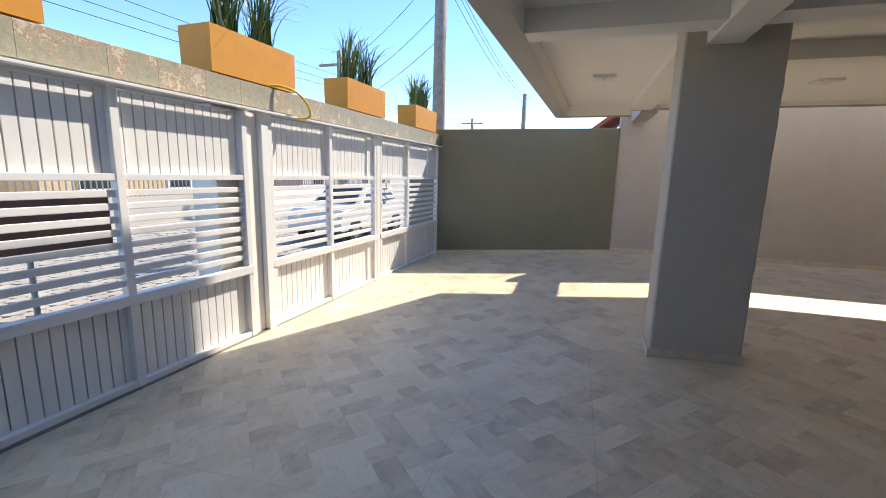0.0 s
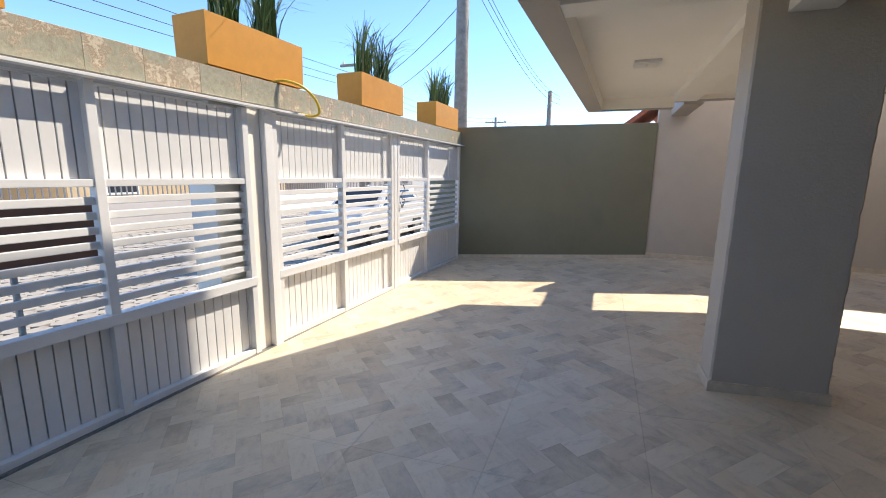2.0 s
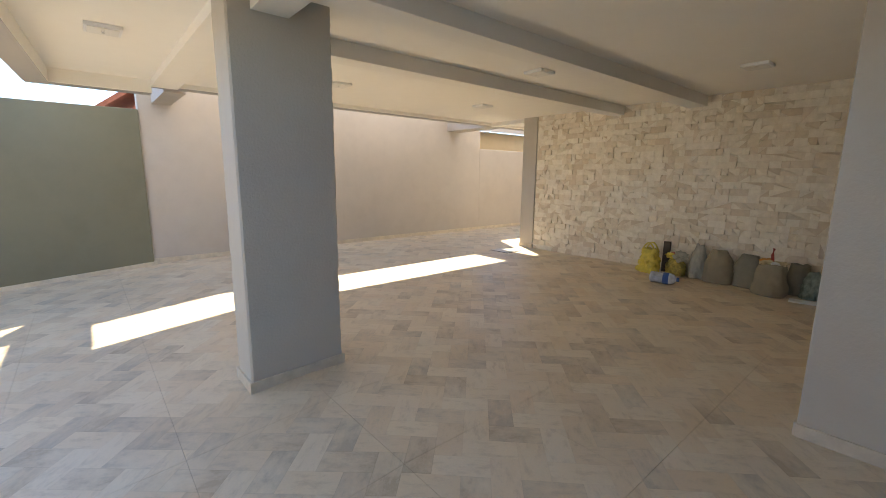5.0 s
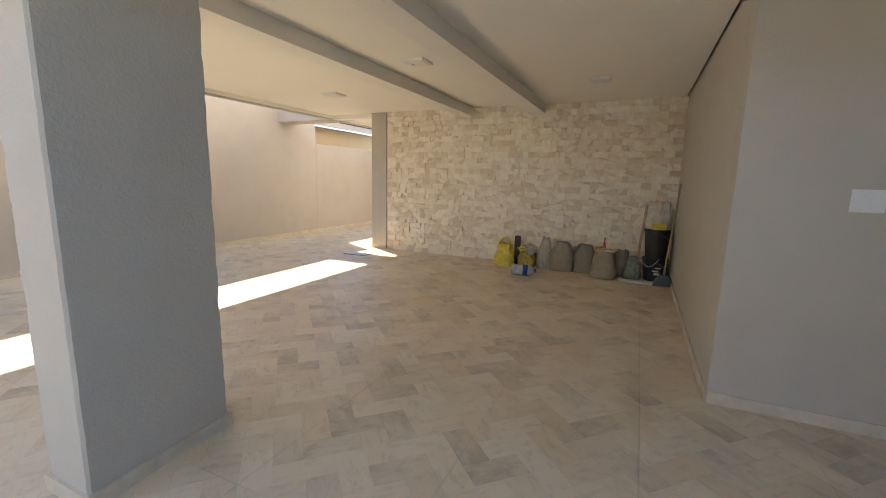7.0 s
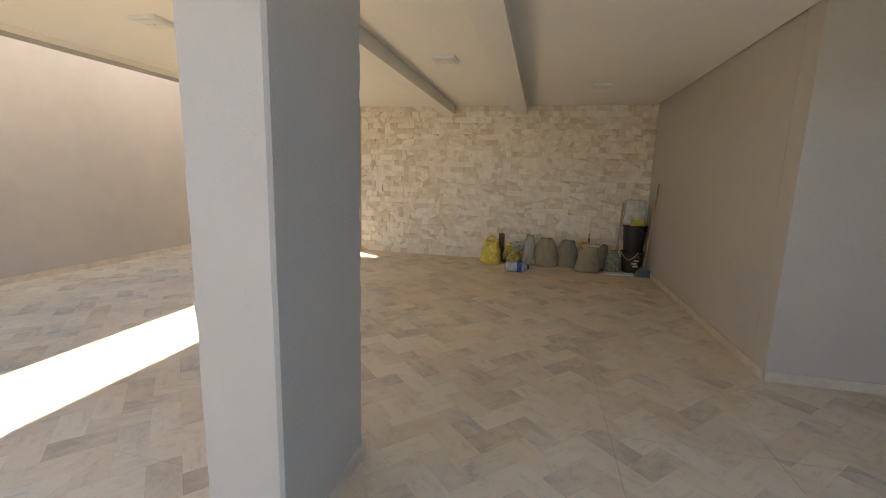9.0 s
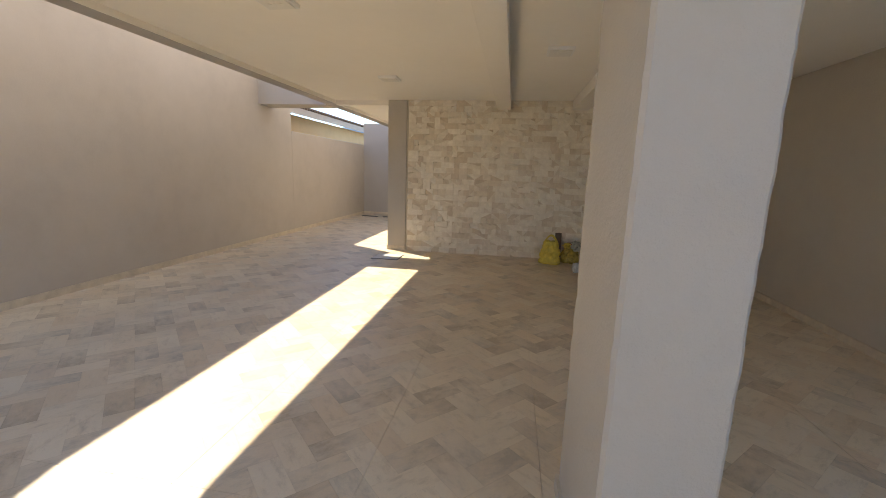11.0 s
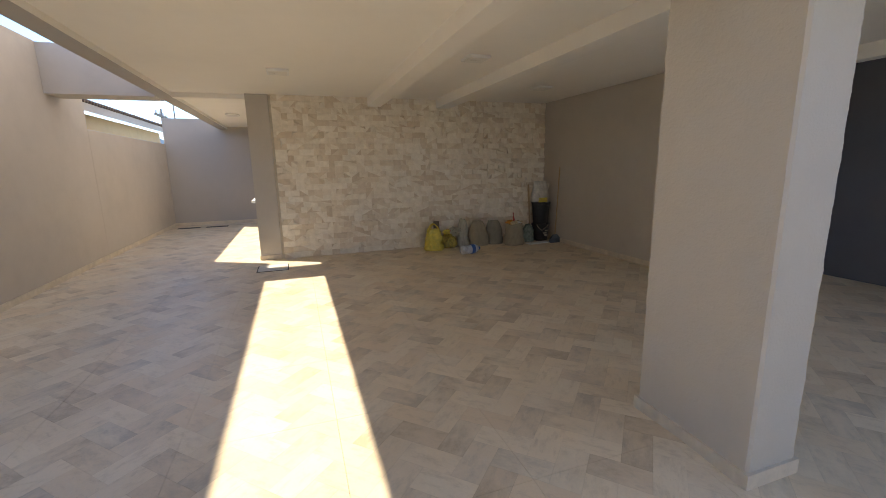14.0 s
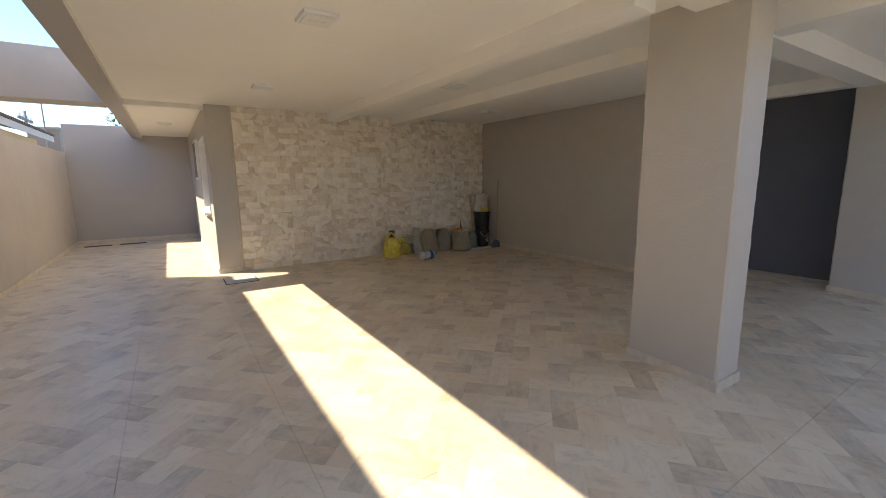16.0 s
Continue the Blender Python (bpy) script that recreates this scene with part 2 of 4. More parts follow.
M_YBAG = plain("yellow_plastic_bag", (0.74, 0.59, 0.10), 0.35, var=0.25, scale=12.0)
M_MIXBAG = plain("dull_yellow_plastic_bag", (0.52, 0.40, 0.09), 0.35, var=0.5, scale=16.0)
M_CLEAR = plain("milky_plastic_bag", (0.46, 0.44, 0.36), 0.3, var=0.14, scale=12.0)
M_BLACK = plain("black_plastic", (0.018, 0.018, 0.02), 0.35, var=0.3)
M_RED = plain("red_plastic", (0.45, 0.06, 0.03), 0.4)
M_TAN = plain("tan_handle_wood", (0.50, 0.36, 0.20), 0.6, var=0.2)
M_BLUE = plain("blue_label", (0.03, 0.10, 0.34), 0.4)
M_BOTTLE = plain("clear_bottle_plastic", (0.52, 0.56, 0.62), 0.12, var=0.3)
M_PAPER = plain("dusty_paper_bag", (0.66, 0.62, 0.54), 0.7, var=0.22, scale=11.0, grain=0.5)
M_CREAM = plain("cream_scrap_paper", (0.66, 0.55, 0.34), 0.7, var=0.3, scale=30.0)
M_GREYBLUE = plain("grey_broom_plastic", (0.14, 0.17, 0.20), 0.6)
M_BROWN = plain("brown_sheet_metal", (0.13, 0.055, 0.032), 0.6, var=0.2, scale=5.0)
M_PAVER = plain("concrete_paver", (0.36, 0.33, 0.285), 0.9, var=0.2, scale=3.0, grain=0.5, own=False)
M_GROUND = plain("dusty_street", (0.34, 0.31, 0.26), 0.95, var=0.2, scale=1.2, grain=0.5, own=False)
M_CONC = plain("weathered_concrete", (0.33, 0.32, 0.30), 0.85, var=0.2, scale=5.0, grain=0.4)
M_POLE = plain("weathered_pole_wood", (0.29, 0.25, 0.21), 0.9, var=0.25, scale=7.0, grain=0.6)
M_CABLE = plain("black_cable", (0.05, 0.05, 0.05), 0.7)
M_NEIGH = paint("ochre_neighbour_paint", (0.62, 0.45, 0.26), 0.8)
M_ROOF = plain("dark_roof_tile", (0.15, 0.11, 0.085), 0.85, var=0.3, scale=6.0)
M_REDROOF = plain("red_clay_tile", (0.36, 0.11, 0.06), 0.85, var=0.25, scale=6.0)
M_BROWNWALL = paint("brown_render", (0.30, 0.235, 0.185), 0.85)
M_GREENFILM = plain("greenish_clear_plastic", (0.27, 0.33, 0.27), 0.22, var=0.35, scale=14.0)
# blue of the distant haze is mixed into the hill colour
M_HILL = plain("far_hazy_hill", (0.16, 0.24, 0.30), 1.0, var=0.2, scale=0.01, own=False)
M_LEAF = plain("tree_leaf", (0.06, 0.12, 0.03), 0.6, var=0.35, scale=3.0)
M_BARK = plain("tree_bark", (0.12, 0.09, 0.065), 0.9, var=0.3, grain=0.6)
M_CARW = plain("white_car_paint", (0.58, 0.59, 0.60), 0.2, var=0.02)
M_CARG = plain("dark_car_glass", (0.03, 0.035, 0.04), 0.08, var=0.05)
M_TYRE = plain("tyre_rubber", (0.03, 0.03, 0.03), 0.8)
M_RUBBLE = plain("rubble_stone", (0.40, 0.37, 0.33), 0.9, var=0.3, scale=8.0, grain=0.5)
M_GLASS = glass()

# ---- mesh helpers ----


def box(bm, x0, x1, y0, y1, z0, z1, bev=0.0):
    vs = [bm.verts.new(c) for c in ((x0, y0, z0), (x1, y0, z0), (x1, y1, z0), (x0, y1, z0), (x0, y0, z1), (x1, y0, z1), (x1, y1, z1), (x0, y1, z1))]
    fs = [bm.faces.new([vs[i] for i in f]) for f in ((0, 3, 2, 1), (4, 5, 6, 7), (0, 1, 5, 4), (1, 2, 6, 5), (2, 3, 7, 6), (3, 0, 4, 7))]
    if bev:
        bmesh.ops.bevel(bm, geom=list({e for f in fs for e in f.edges}), offset=bev, segments=2, affect='EDGES', profile=0.6)
    return bm


def cube(x0, x1, y0, y1, z0, z1, bev=0.0):
    return box(bmesh.new(), x0, x1, y0, y1, z0, z1, bev)


def lathe(profile, steps=20, bm=None, m=None):
    """A solid of revolution about z from (radius, height) pairs."""
    bm = bm or bmesh.new()
    rings = []
    for r, z in profile:
        rings.append([bm.verts.new((r * math.cos(2 * math.pi * k / steps), r * math.sin(2 * math.pi * k / steps), z)) for k in range(steps)])
    for a, b in zip(rings, rings[1:]):
        for k in range(steps):
            bm.faces.new((a[k], a[(k + 1) % steps], b[(k + 1) % steps], b[k]))
    bm.faces.new(list(reversed(rings[0])))
    bm.faces.new(rings[-1])
    if m is not None:
        bmesh.ops.transform(bm, matrix=m, verts=[v for r in rings for v in r])
    return bm


def rough_column(x0, x1, y0, y1, z0, z1, seed):
    """A plastered column whose arrises wander by a few millimetres."""
    bm = bmesh.new()
    off = Vector((seed, seed * 2.0, 0))
    b = 0.012
    e = 0.045
    ring0 = [(x0, y0 + b, 1), (x0 + b, y0, 1), (x0 + e, y0, 0), (x1 - e, y0, 0), (x1 - b, y0, 2), (x1, y0 + b, 2), (x1, y0 + e, 0), (x1, y1 - e, 0), (x1, y1 - b, 3), (x1 - b, y1, 3), (x1 - e, y1, 0), (x0 + e, y1, 0), (x0 + b, y1, 4), (x0, y1 - b, 4), (x0, y1 - e, 0), (x0, y0 + e, 0)]
    cx, cy, rows = (x0 + x1) / 2, (y0 + y1) / 2, []
    for k in range(91):
        z = z0 + (z1 - z0) * k / 90
        row = []
        for x, y, c in ring0:
            g = 0.0
            if c:
                g = noise.noise(Vector((c * 7.0, 0, z * 8)) + off) * 0.004 + noise.noise(Vector((c * 3.0, 4, z * 30)) + off) * 0.0025
            row.append(bm.verts.new((x + g * (1 if x > cx else -1), y + g * (1 if y > cy else -1), z)))
        rows.append(row)
    for a, c in zip(rows, rows[1:]):
        for i in range(16):
            bm.faces.new((a[i], a[(i + 1) % 16], c[(i + 1) % 16], c[i]))
    bm.faces.new(list(reversed(rows[0])))
    bm.faces.new(rows[-1])
    return bm


def mesh_of(name, bm, material, smooth=False):
    me = bpy.data.meshes.new(name)
    bm.normal_update()
    bm.to_mesh(me)
    bm.free()
    me.materials.append(material)
    if smooth:
        for f in me.polygons:
            f.use_smooth = True
    return me


def part(name, bm, material, parent=None, label="", smooth=False):
    ob = new(name, mesh_of(name, bm, material, smooth))
    ob.parent = parent
    return tagged(ob, label)


def piece(name, me, parent, m):
    ob = new(name, me)
    ob.parent = parent
    ob.matrix_basis = m
    return ob


def thing(name, label, category, m=None, group=""):
    ob = new(name)
    if m is not None:
        ob.matrix_basis = m
    return tagged(ob, label, category, group)


def setting(name, bm, material, label=""):
    return tagged(part(name, bm, material, None, label), kind="structure")


def tube(points, radius, bm=None, sides=8):
    """A round tube along a list of points."""
    bm = bm or bmesh.new()
    pts = [Vector(p) for p in points]
    rings = []
    for k, p in enumerate(pts):
        d = (pts[min(k + 1, len(pts) - 1)] - pts[max(k - 1, 0)]).normalized()
        q = d.to_track_quat('Z', 'Y')
        rings.append([bm.verts.new(p + q @ Vector((radius * math.cos(2 * math.pi * s / sides), radius * math.sin(2 * math.pi * s / sides), 0))) for s in range(sides)])
    for a, b in zip(rings, rings[1:]):
        for s in range(sides):
            bm.faces.new((a[s], a[(s + 1) % sides], b[(s + 1) % sides], b[s]))
    bm.faces.new(list(reversed(rings[0])))
    bm.faces.new(rings[-1])
    return bm


# ---- the plan ----
CREASE, SLOPE = 0.95, 0.08          # west of CREASE the floor falls to the gate
WALL_N, STONE_X, COL_Y, SOUTH_Y, CORNER_X = 8.95, 6.62, 6.20, 1.37, 2.76
CEIL = 2.53


def ground(x):
    return SLOPE * min(0.0, x - CREASE)


def gate_x(y):
    return -3.33 + 0.05 * (y - 1.5)


# floor bed under the tiles
bm = bmesh.new()
prof = [(-3.75, ground(-3.75)), (CREASE, 0.0), (12.7, 0.0)]
top = [[bm.verts.new((x, y, z - 0.012)) for x, z in prof] for y in (-2.9, 9.2)]
low = [[bm.verts.new((x, y, -0.75)) for x, z in prof] for y in (-2.9, 9.2)]
for k in range(2):
    bm.faces.new((top[0][k], top[0][k + 1], top[1][k + 1], top[1][k]))
    bm.faces.new((low[0][k + 1], low[0][k], low[1][k], low[1][k + 1]))
    bm.faces.new((low[0][k], low[0][k + 1], top[0][k + 1], top[0][k]))
    bm.faces.new((low[1][k + 1], low[1][k], top[1][k], top[1][k + 1]))
bm.faces.new((low[0][0], top[0][0], top[1][0], low[1][0]))
bm.faces.new((low[0][2], low[1][2], top[1][2], top[0][2]))
floor = setting("floor", bm, M_GROUT, "beige stone-print porcelain floor falling to the gate")

# north side: olive wall, tall wall, low wall
setting("wall_north_green", cube(-3.6, 0.62, WALL_N - 0.03, WALL_N + 0.17, -0.7, 2.34, 0.008), M_GREEN, "olive green painted boundary wall")
setting("wall_north_tall", cube(0.62, 7.85, WALL_N, WALL_N + 0.2, -0.2, 3.11, 0.008), M_WALL, "grey-beige painted boundary wall")
setting("wall_north_low", cube(7.85, 12.35, WALL_N, WALL_N + 0.2, -0.2, 2.10, 0.008), M_WALL, "low grey-beige boundary wall")
setting("wall_back", cube(12.15, 12.35, 2.0, WALL_N, -0.2, 2.73, 0.008), M_GREYBEAM, "grey painted wall closing the side passage")
# stone-clad wall's body, south wall, corner wall, dark wall, closing walls
setting("wall_stone", cube(STONE_X + 0.03, STONE_X + 0.25, SOUTH_Y - 0.2, COL_Y, -0.2, CEIL), M_STONE_BACK, "wall clad in split-stone ceramic")
setting("column_east", cube(STONE_X, STONE_X + 0.25, COL_Y, COL_Y + 0.32, -0.2, CEIL, 0.006), M_PILLAR, "grey painted column at the end of the stone wall")
setting("wall_passage_a", cube(STONE_X + 0.25, 7.10, COL_Y + 0.12, COL_Y + 0.32, -0.2, CEIL), M_PILLAR)
setting("wall_passage_b", cube(7.10, 8.30, COL_Y + 0.12, COL_Y + 0.32, -0.2, 0.92), M_PILLAR)
setting("wall_passage_c", cube(7.10, 8.30, COL_Y + 0.12, COL_Y + 0.32, 2.12, CEIL), M_PILLAR)
setting("wall_passage_d", cube(8.30, 12.15, COL_Y + 0.12, COL_Y + 0.32, -0.2, CEIL), M_PILLAR)
setting("wall_south", cube(CORNER_X + 0.2, STONE_X + 0.03, SOUTH_Y - 0.2, SOUTH_Y, -0.2, CEIL + 0.06), M_PILLAR, "grey painted side wall")
setting("wall_corner", cube(CORNER_X, CORNER_X + 0.2, -0.45, SOUTH_Y, -0.2, CEIL + 0.06, 0.006), M_PILLAR, "grey painted wall with a light switch")
setting("wall_dark", cube(0.9, CORNER_X, -0.45, -0.25, -0.2, CEIL), M_DARK, "wall coloured dark for the deep shade it stands in")
setting("wall_closing", cube(-3.6, 0.9, -2.9, -2.7, -0.7, CEIL), M_WALL)
setting("wall_closing_side", cube(0.9, 1.1, -2.9, -0.45, -0.2, CEIL), M_WALL)

# pillars
part("pillar", rough_column(0.60, 1.25, 3.80, 4.11, -0.1, CEIL, 3.0), M_PILLAR)
tagged(bpy.data.objects["pillar"], "broad grey painted concrete pillar with textured faces", "pillar", kind="structure")
part("pillar_south", rough_column(0.32, 1.02, 0.04, 0.40, -0.1, CEIL, 8.0), M_PILLAR)
tagged(bpy.data.objects["pillar_south"], "grey painted concrete pillar near the dark wall", "pillar", kind="structure")

# ceiling, beams, storey above


def street_skew(x, y):
    """The street front runs aslant, like the gate."""
    return x + (0.05 * (y - 3.0) if x < -0.4 else 0.0)


BLD_X, BLD_Y, BLD_Z = -0.72, 7.68, 6.5


def skewed(*extent):
    bm = cube(*extent)
    for v in bm.verts:
        v.co.x = street_skew(v.co.x, v.co.y)
    return bm


GAP = 0.022
setting("ceiling", skewed(BLD_X + 0.2, CORNER_X - GAP, -2.9, BLD_Y - 0.2, CEIL, CEIL + 0.03), M_CEIL, "white painted ceiling with a shadow gap")
setting("ceiling_inner", cube(CORNER_X - GAP, 12.15, SOUTH_Y + GAP, BLD_Y - 0.2, CEIL, CEIL + 0.03), M_CEIL, "white painted ceiling with a shadow gap")
setting("storey_above", skewed(BLD_X, 12.3, -2.9, BLD_Y, CEIL + 0.06, BLD_Z), M_WALL, "plain upper storey over the carport")
BEAMS = [
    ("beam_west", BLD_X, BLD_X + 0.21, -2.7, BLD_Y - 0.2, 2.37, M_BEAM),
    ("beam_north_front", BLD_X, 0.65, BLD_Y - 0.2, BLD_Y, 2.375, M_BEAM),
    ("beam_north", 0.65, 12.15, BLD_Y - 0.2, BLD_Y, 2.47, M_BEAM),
    ("beam_one", 0.97, STONE_X, 4.49, 4.705, 2.39, M_BEAM),
    ("beam_two", 0.97, STONE_X, 3.30, 3.54, 2.39, M_BEAM),
    ("beam_two_front", -0.70, 0.74, 3.32, 3.54, 2.375, M_BEAM),
    ("beam_cross", 0.74, 0.97, 0.50, 4.04, 2.36, M_BEAM),
    ("beam_cross_north", 0.64, 0.93, 4.11, BLD_Y - 0.2, 2.45, M_BEAM),
    ("beam_south", -0.86, CORNER_X, 0.34, 0.50, 2.385, M_BEAM),
    ("beam_passage", 6.7, 6.86, COL_Y + 0.32, BLD_Y - 0.2, 2.46, M_BEAM),
]
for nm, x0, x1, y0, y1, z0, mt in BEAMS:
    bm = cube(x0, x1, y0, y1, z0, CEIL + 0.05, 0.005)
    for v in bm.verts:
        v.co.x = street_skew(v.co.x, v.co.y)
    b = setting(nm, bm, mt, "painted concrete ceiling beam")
    # undersides get grey paint; the outward faces' shade is coloured in with it
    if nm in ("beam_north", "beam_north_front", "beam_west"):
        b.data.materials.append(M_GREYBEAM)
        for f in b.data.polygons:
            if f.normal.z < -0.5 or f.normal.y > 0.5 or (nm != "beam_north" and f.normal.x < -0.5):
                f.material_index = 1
setting("lintel_east", cube(6.72, 7.17, BLD_Y, WALL_N, 2.46, 3.10, 0.006), M_WALL, "grey bracing wall between building and boundary")
setting("lintel_west", cube(0.80, 1.05, BLD_Y, WALL_N, 2.44, 3.10, 0.006), M_WALL, "grey bracing wall between building and boundary")

# skirting tiles
SK = [("x", 0.63, 12.15, WALL_N, -1), ("x", CORNER_X, STONE_X, SOUTH_Y, 1), ("y", -0.25, SOUTH_Y, CORNER_X, -1), ("y", 6.52, WALL_N, 12.15, -1), ("x", 6.62, 12.15, 6.52, 1), ("y", 6.2, 6.52, 6.62, -1)]
for k, (axis, a, b, at, side) in enumerate(SK):
    lo, hi = sorted((at, at + 0.014 * side))
    bm = cube(a, b, lo, hi, -0.01, 0.075, 0.003) if axis == "x" else cube(lo, hi, a, b, -0.01, 0.075, 0.003)
    setting("baseboard", bm, M_SKIRT, "beige tile skirting")
bm = bmesh.new()
box(bm, -3.1, 0.66, WALL_N - 0.046, WALL_N - 0.03, -0.02, 0.06)
for v in bm.verts:
    v.co.z += ground(v.co.x)
setting("baseboard", bm, M_SKIRT, "beige tile skirting")
for x0, x1, y0, y1 in ((0.60, 1.25, 3.80, 4.11), (0.32, 1.02, 0.04, 0.40)):
    bm = bmesh.new()
    for a in ((x0 - 0.014, x1 + 0.014, y0 - 0.014, y0), (x0 - 0.014, x1 + 0.014, y1, y1 + 0.014), (x0 - 0.014, x0, y0, y1), (x1, x1 + 0.014, y0, y1)):
        box(bm, *a, -0.02, 0.075)
    for v in bm.verts:
        v.co.z += ground(v.co.x)
    setting("baseboard", bm, M_SKIRT, "beige tile skirting")

# ---- the gate ----
PLANK_W = 0.086
bm = cube(-0.034, -0.012, 0.0045, PLANK_W - 0.0045, 0, 1.0, 0.003)
ME_PLANK = mesh_of("plank", bm, M_WHITE)


def leaf(name, label, y0, y1, stiles, plate=0.0):
    """One gate leaf: planks above and below a band of slats."""
    g = thing(name, label, "gate", group="gate leaves")
    ang = math.atan(0.05)
    zb, z1, z2, zt = -0.33, 0.37, 1.295, 1.955
    base = Matrix.Translation((gate_x(y0), y0, 0)) @ Matrix.Rotation(-ang, 4, 'Z')
    g.matrix_basis = base
    n = (y1 - y0) / math.cos(ang)
    for a, b, nm in ((zb, zb + 0.06, "bottom_rail"), (z1 - 0.02, z1 + 0.06, "lower_rail"), (z2, z2 + 0.05, "upper_rail"), (zt - 0.02, zt, "top_rail")):
        part(nm, cube(-0.025, 0.055 if nm == "lower_rail" else (-0.008 if nm == "top_rail" else 0.04), 0, n, a, b, 0.004), M_WHITE, g)
    cuts = [0.0] + stiles + [n]
    for k, s in enumerate(cuts):
        w = 0.06
        lo = min(max(s - w / 2, 0), n - w)
        part("stile", cube(-0.03, 0.046, lo, lo + w, zb + 0.004, zt + 0.004, 0.004), M_WHITE, g)
    for z0, zz in ((zb + 0.06, z1 - 0.02), (z2 + 0.05, zt - 0.02)):
        # sheet added behind the planks so light can't pass the grooves
        part("groove_blocker", cube(-0.042, -0.036, 0.05, n - 0.05, z0 + 0.002, zz - 0.002), M_WHITE, g)
        c = int(n / PLANK_W)
        for k in range(c):
            piece("plank", ME_PLANK, g, Matrix.Translation((0, k * n / c, z0)) @ Matrix.Diagonal((1, n / c / PLANK_W, zz - z0, 1)))
    if plate:
        part("plate", cube(-0.012, 0.006, n - plate, n - 0.05, z2 + 0.05, zt - 0.05, 0.002), M_WHITE, g)
        part("plate", cube(-0.012, 0.006, n - plate, n - 0.05, zb + 0.06, z1 - 0.02, 0.002), M_WHITE, g)
    count = 8
    for a, b in zip(cuts, cuts[1:]):
        me = mesh_of("slat", cube(-0.014, 0.014, a + 0.02, b - 0.02, -0.026, 0.026, 0.006), M_WHITE)
        for k in range(count):
            piece("slat", me, g, Matrix.Translation((0, 0, z1 + 0.06 + (k + 0.95) * (z2 - z1 - 0.06) / (count + 0.9))))
    return g


leaf("sliding_gate", "white metal sliding gate with planks and open slats", 0.2, 3.64, [1.05, 2.24])
leaf("gate_leaf", "white metal vehicle gate leaf with open slats", 3.92, 6.20, [1.10], 0.22)
leaf("gate_leaf", "white metal pedestrian gate beside the green wall", 6.32, 8.86, [1.05], 0.5)
# out of view; added to keep southern light off the pillar and floor
setting("wall_light_stop", cube(-3.6, gate_x(0.0) + 0.03, -2.7, 0.18, -0.7, 1.95), M_WALL)
for y0, y1, w in ((3.81, 3.91, 0.065), (6.21, 6.31, 0.05)):
    setting("gate_post", cube(gate_x(y0) - 0.06, gate_x(y0) + w, y0, y1, -0.5, 1.985, 0.006), M_WHITE, "white painted gate post")
bm = bmesh.new()
box(bm, -0.06, 0.06, -4.2, 7.4, -0.012, 0.012)
track = setting("gate_track", bm, M_STEEL, "dark steel floor track of the gate")
track.matrix_basis = Matrix.Translation((gate_x(1.5), 1.5, ground(-3.33) + 0.012)) @ Matrix.Rotation(-math.atan(0.05), 4, 'Z')
bm = cube(-0.36, 0.02, -4.2, 7.42, 1.95, 2.18)
lin = setting("gate_lintel", bm, M_CONC, "stone-clad beam over the gate")
lin.matrix_basis = Matrix.Translation((gate_x(1.5), 1.5, 0.035)) @ Matrix.Rotation(-math.atan(0.05), 4, 'Z')
part("trim", cube(0.045, 0.118, -4.2, 7.42, 1.932, 1.952, 0.003), M_WHITE, lin)
rnd = random.Random(5)
y = -4.2
while y < 7.4:
    w = min(rnd.uniform(0.34, 0.52), 7.42 - y)
    part("stone_slab", cube(0.02, 0.04, y + 0.0006, y + w - 0.0006, 1.975, 2.2, 0.002), M_CLAD, lin)
    part("stone_slab", cube(-0.37, 0.0196, y + 0.0006, y + w - 0.0006, 2.18, 2.202, 0.002), M_CLAD, lin)
    y += w
setting("gate_pillar", cube(gate_x(3.6) - 0.36, gate_x(3.6) + 0.02, 3.655, 3.80, -0.6, 1.985, 0.008), M_BEAM, "grey rendered pillar carrying the gate beam")
setting("gate_pillar", cube(gate_x(3.6) - 0.36, gate_x(3.6) - 0.06, 3.34, 3.65, -0.6, 1.985, 0.008), M_CEIL, "grey rendered pillar carrying the gate beam")


t = thing("gate_chain", "black chain hung on the pedestrian gate stile", "chain", Matrix.Translation((gate_x(6.4) + 0.05, 6.42, 1.0)))
part("chain", tube([(0.015, 0.03 + 0.05 * math.sin(k * 0.55), 0.22 - 0.016 * k + 0.02 * math.cos(k * 0.9)) for k in range(18)], 0.007, sides=6), M_CABLE, t, smooth=True)
part("padlock", cube(0.0, 0.025, -0.03, 0.02, -0.10, -0.05, 0.004), M_STEEL, t, "grey steel padlock")

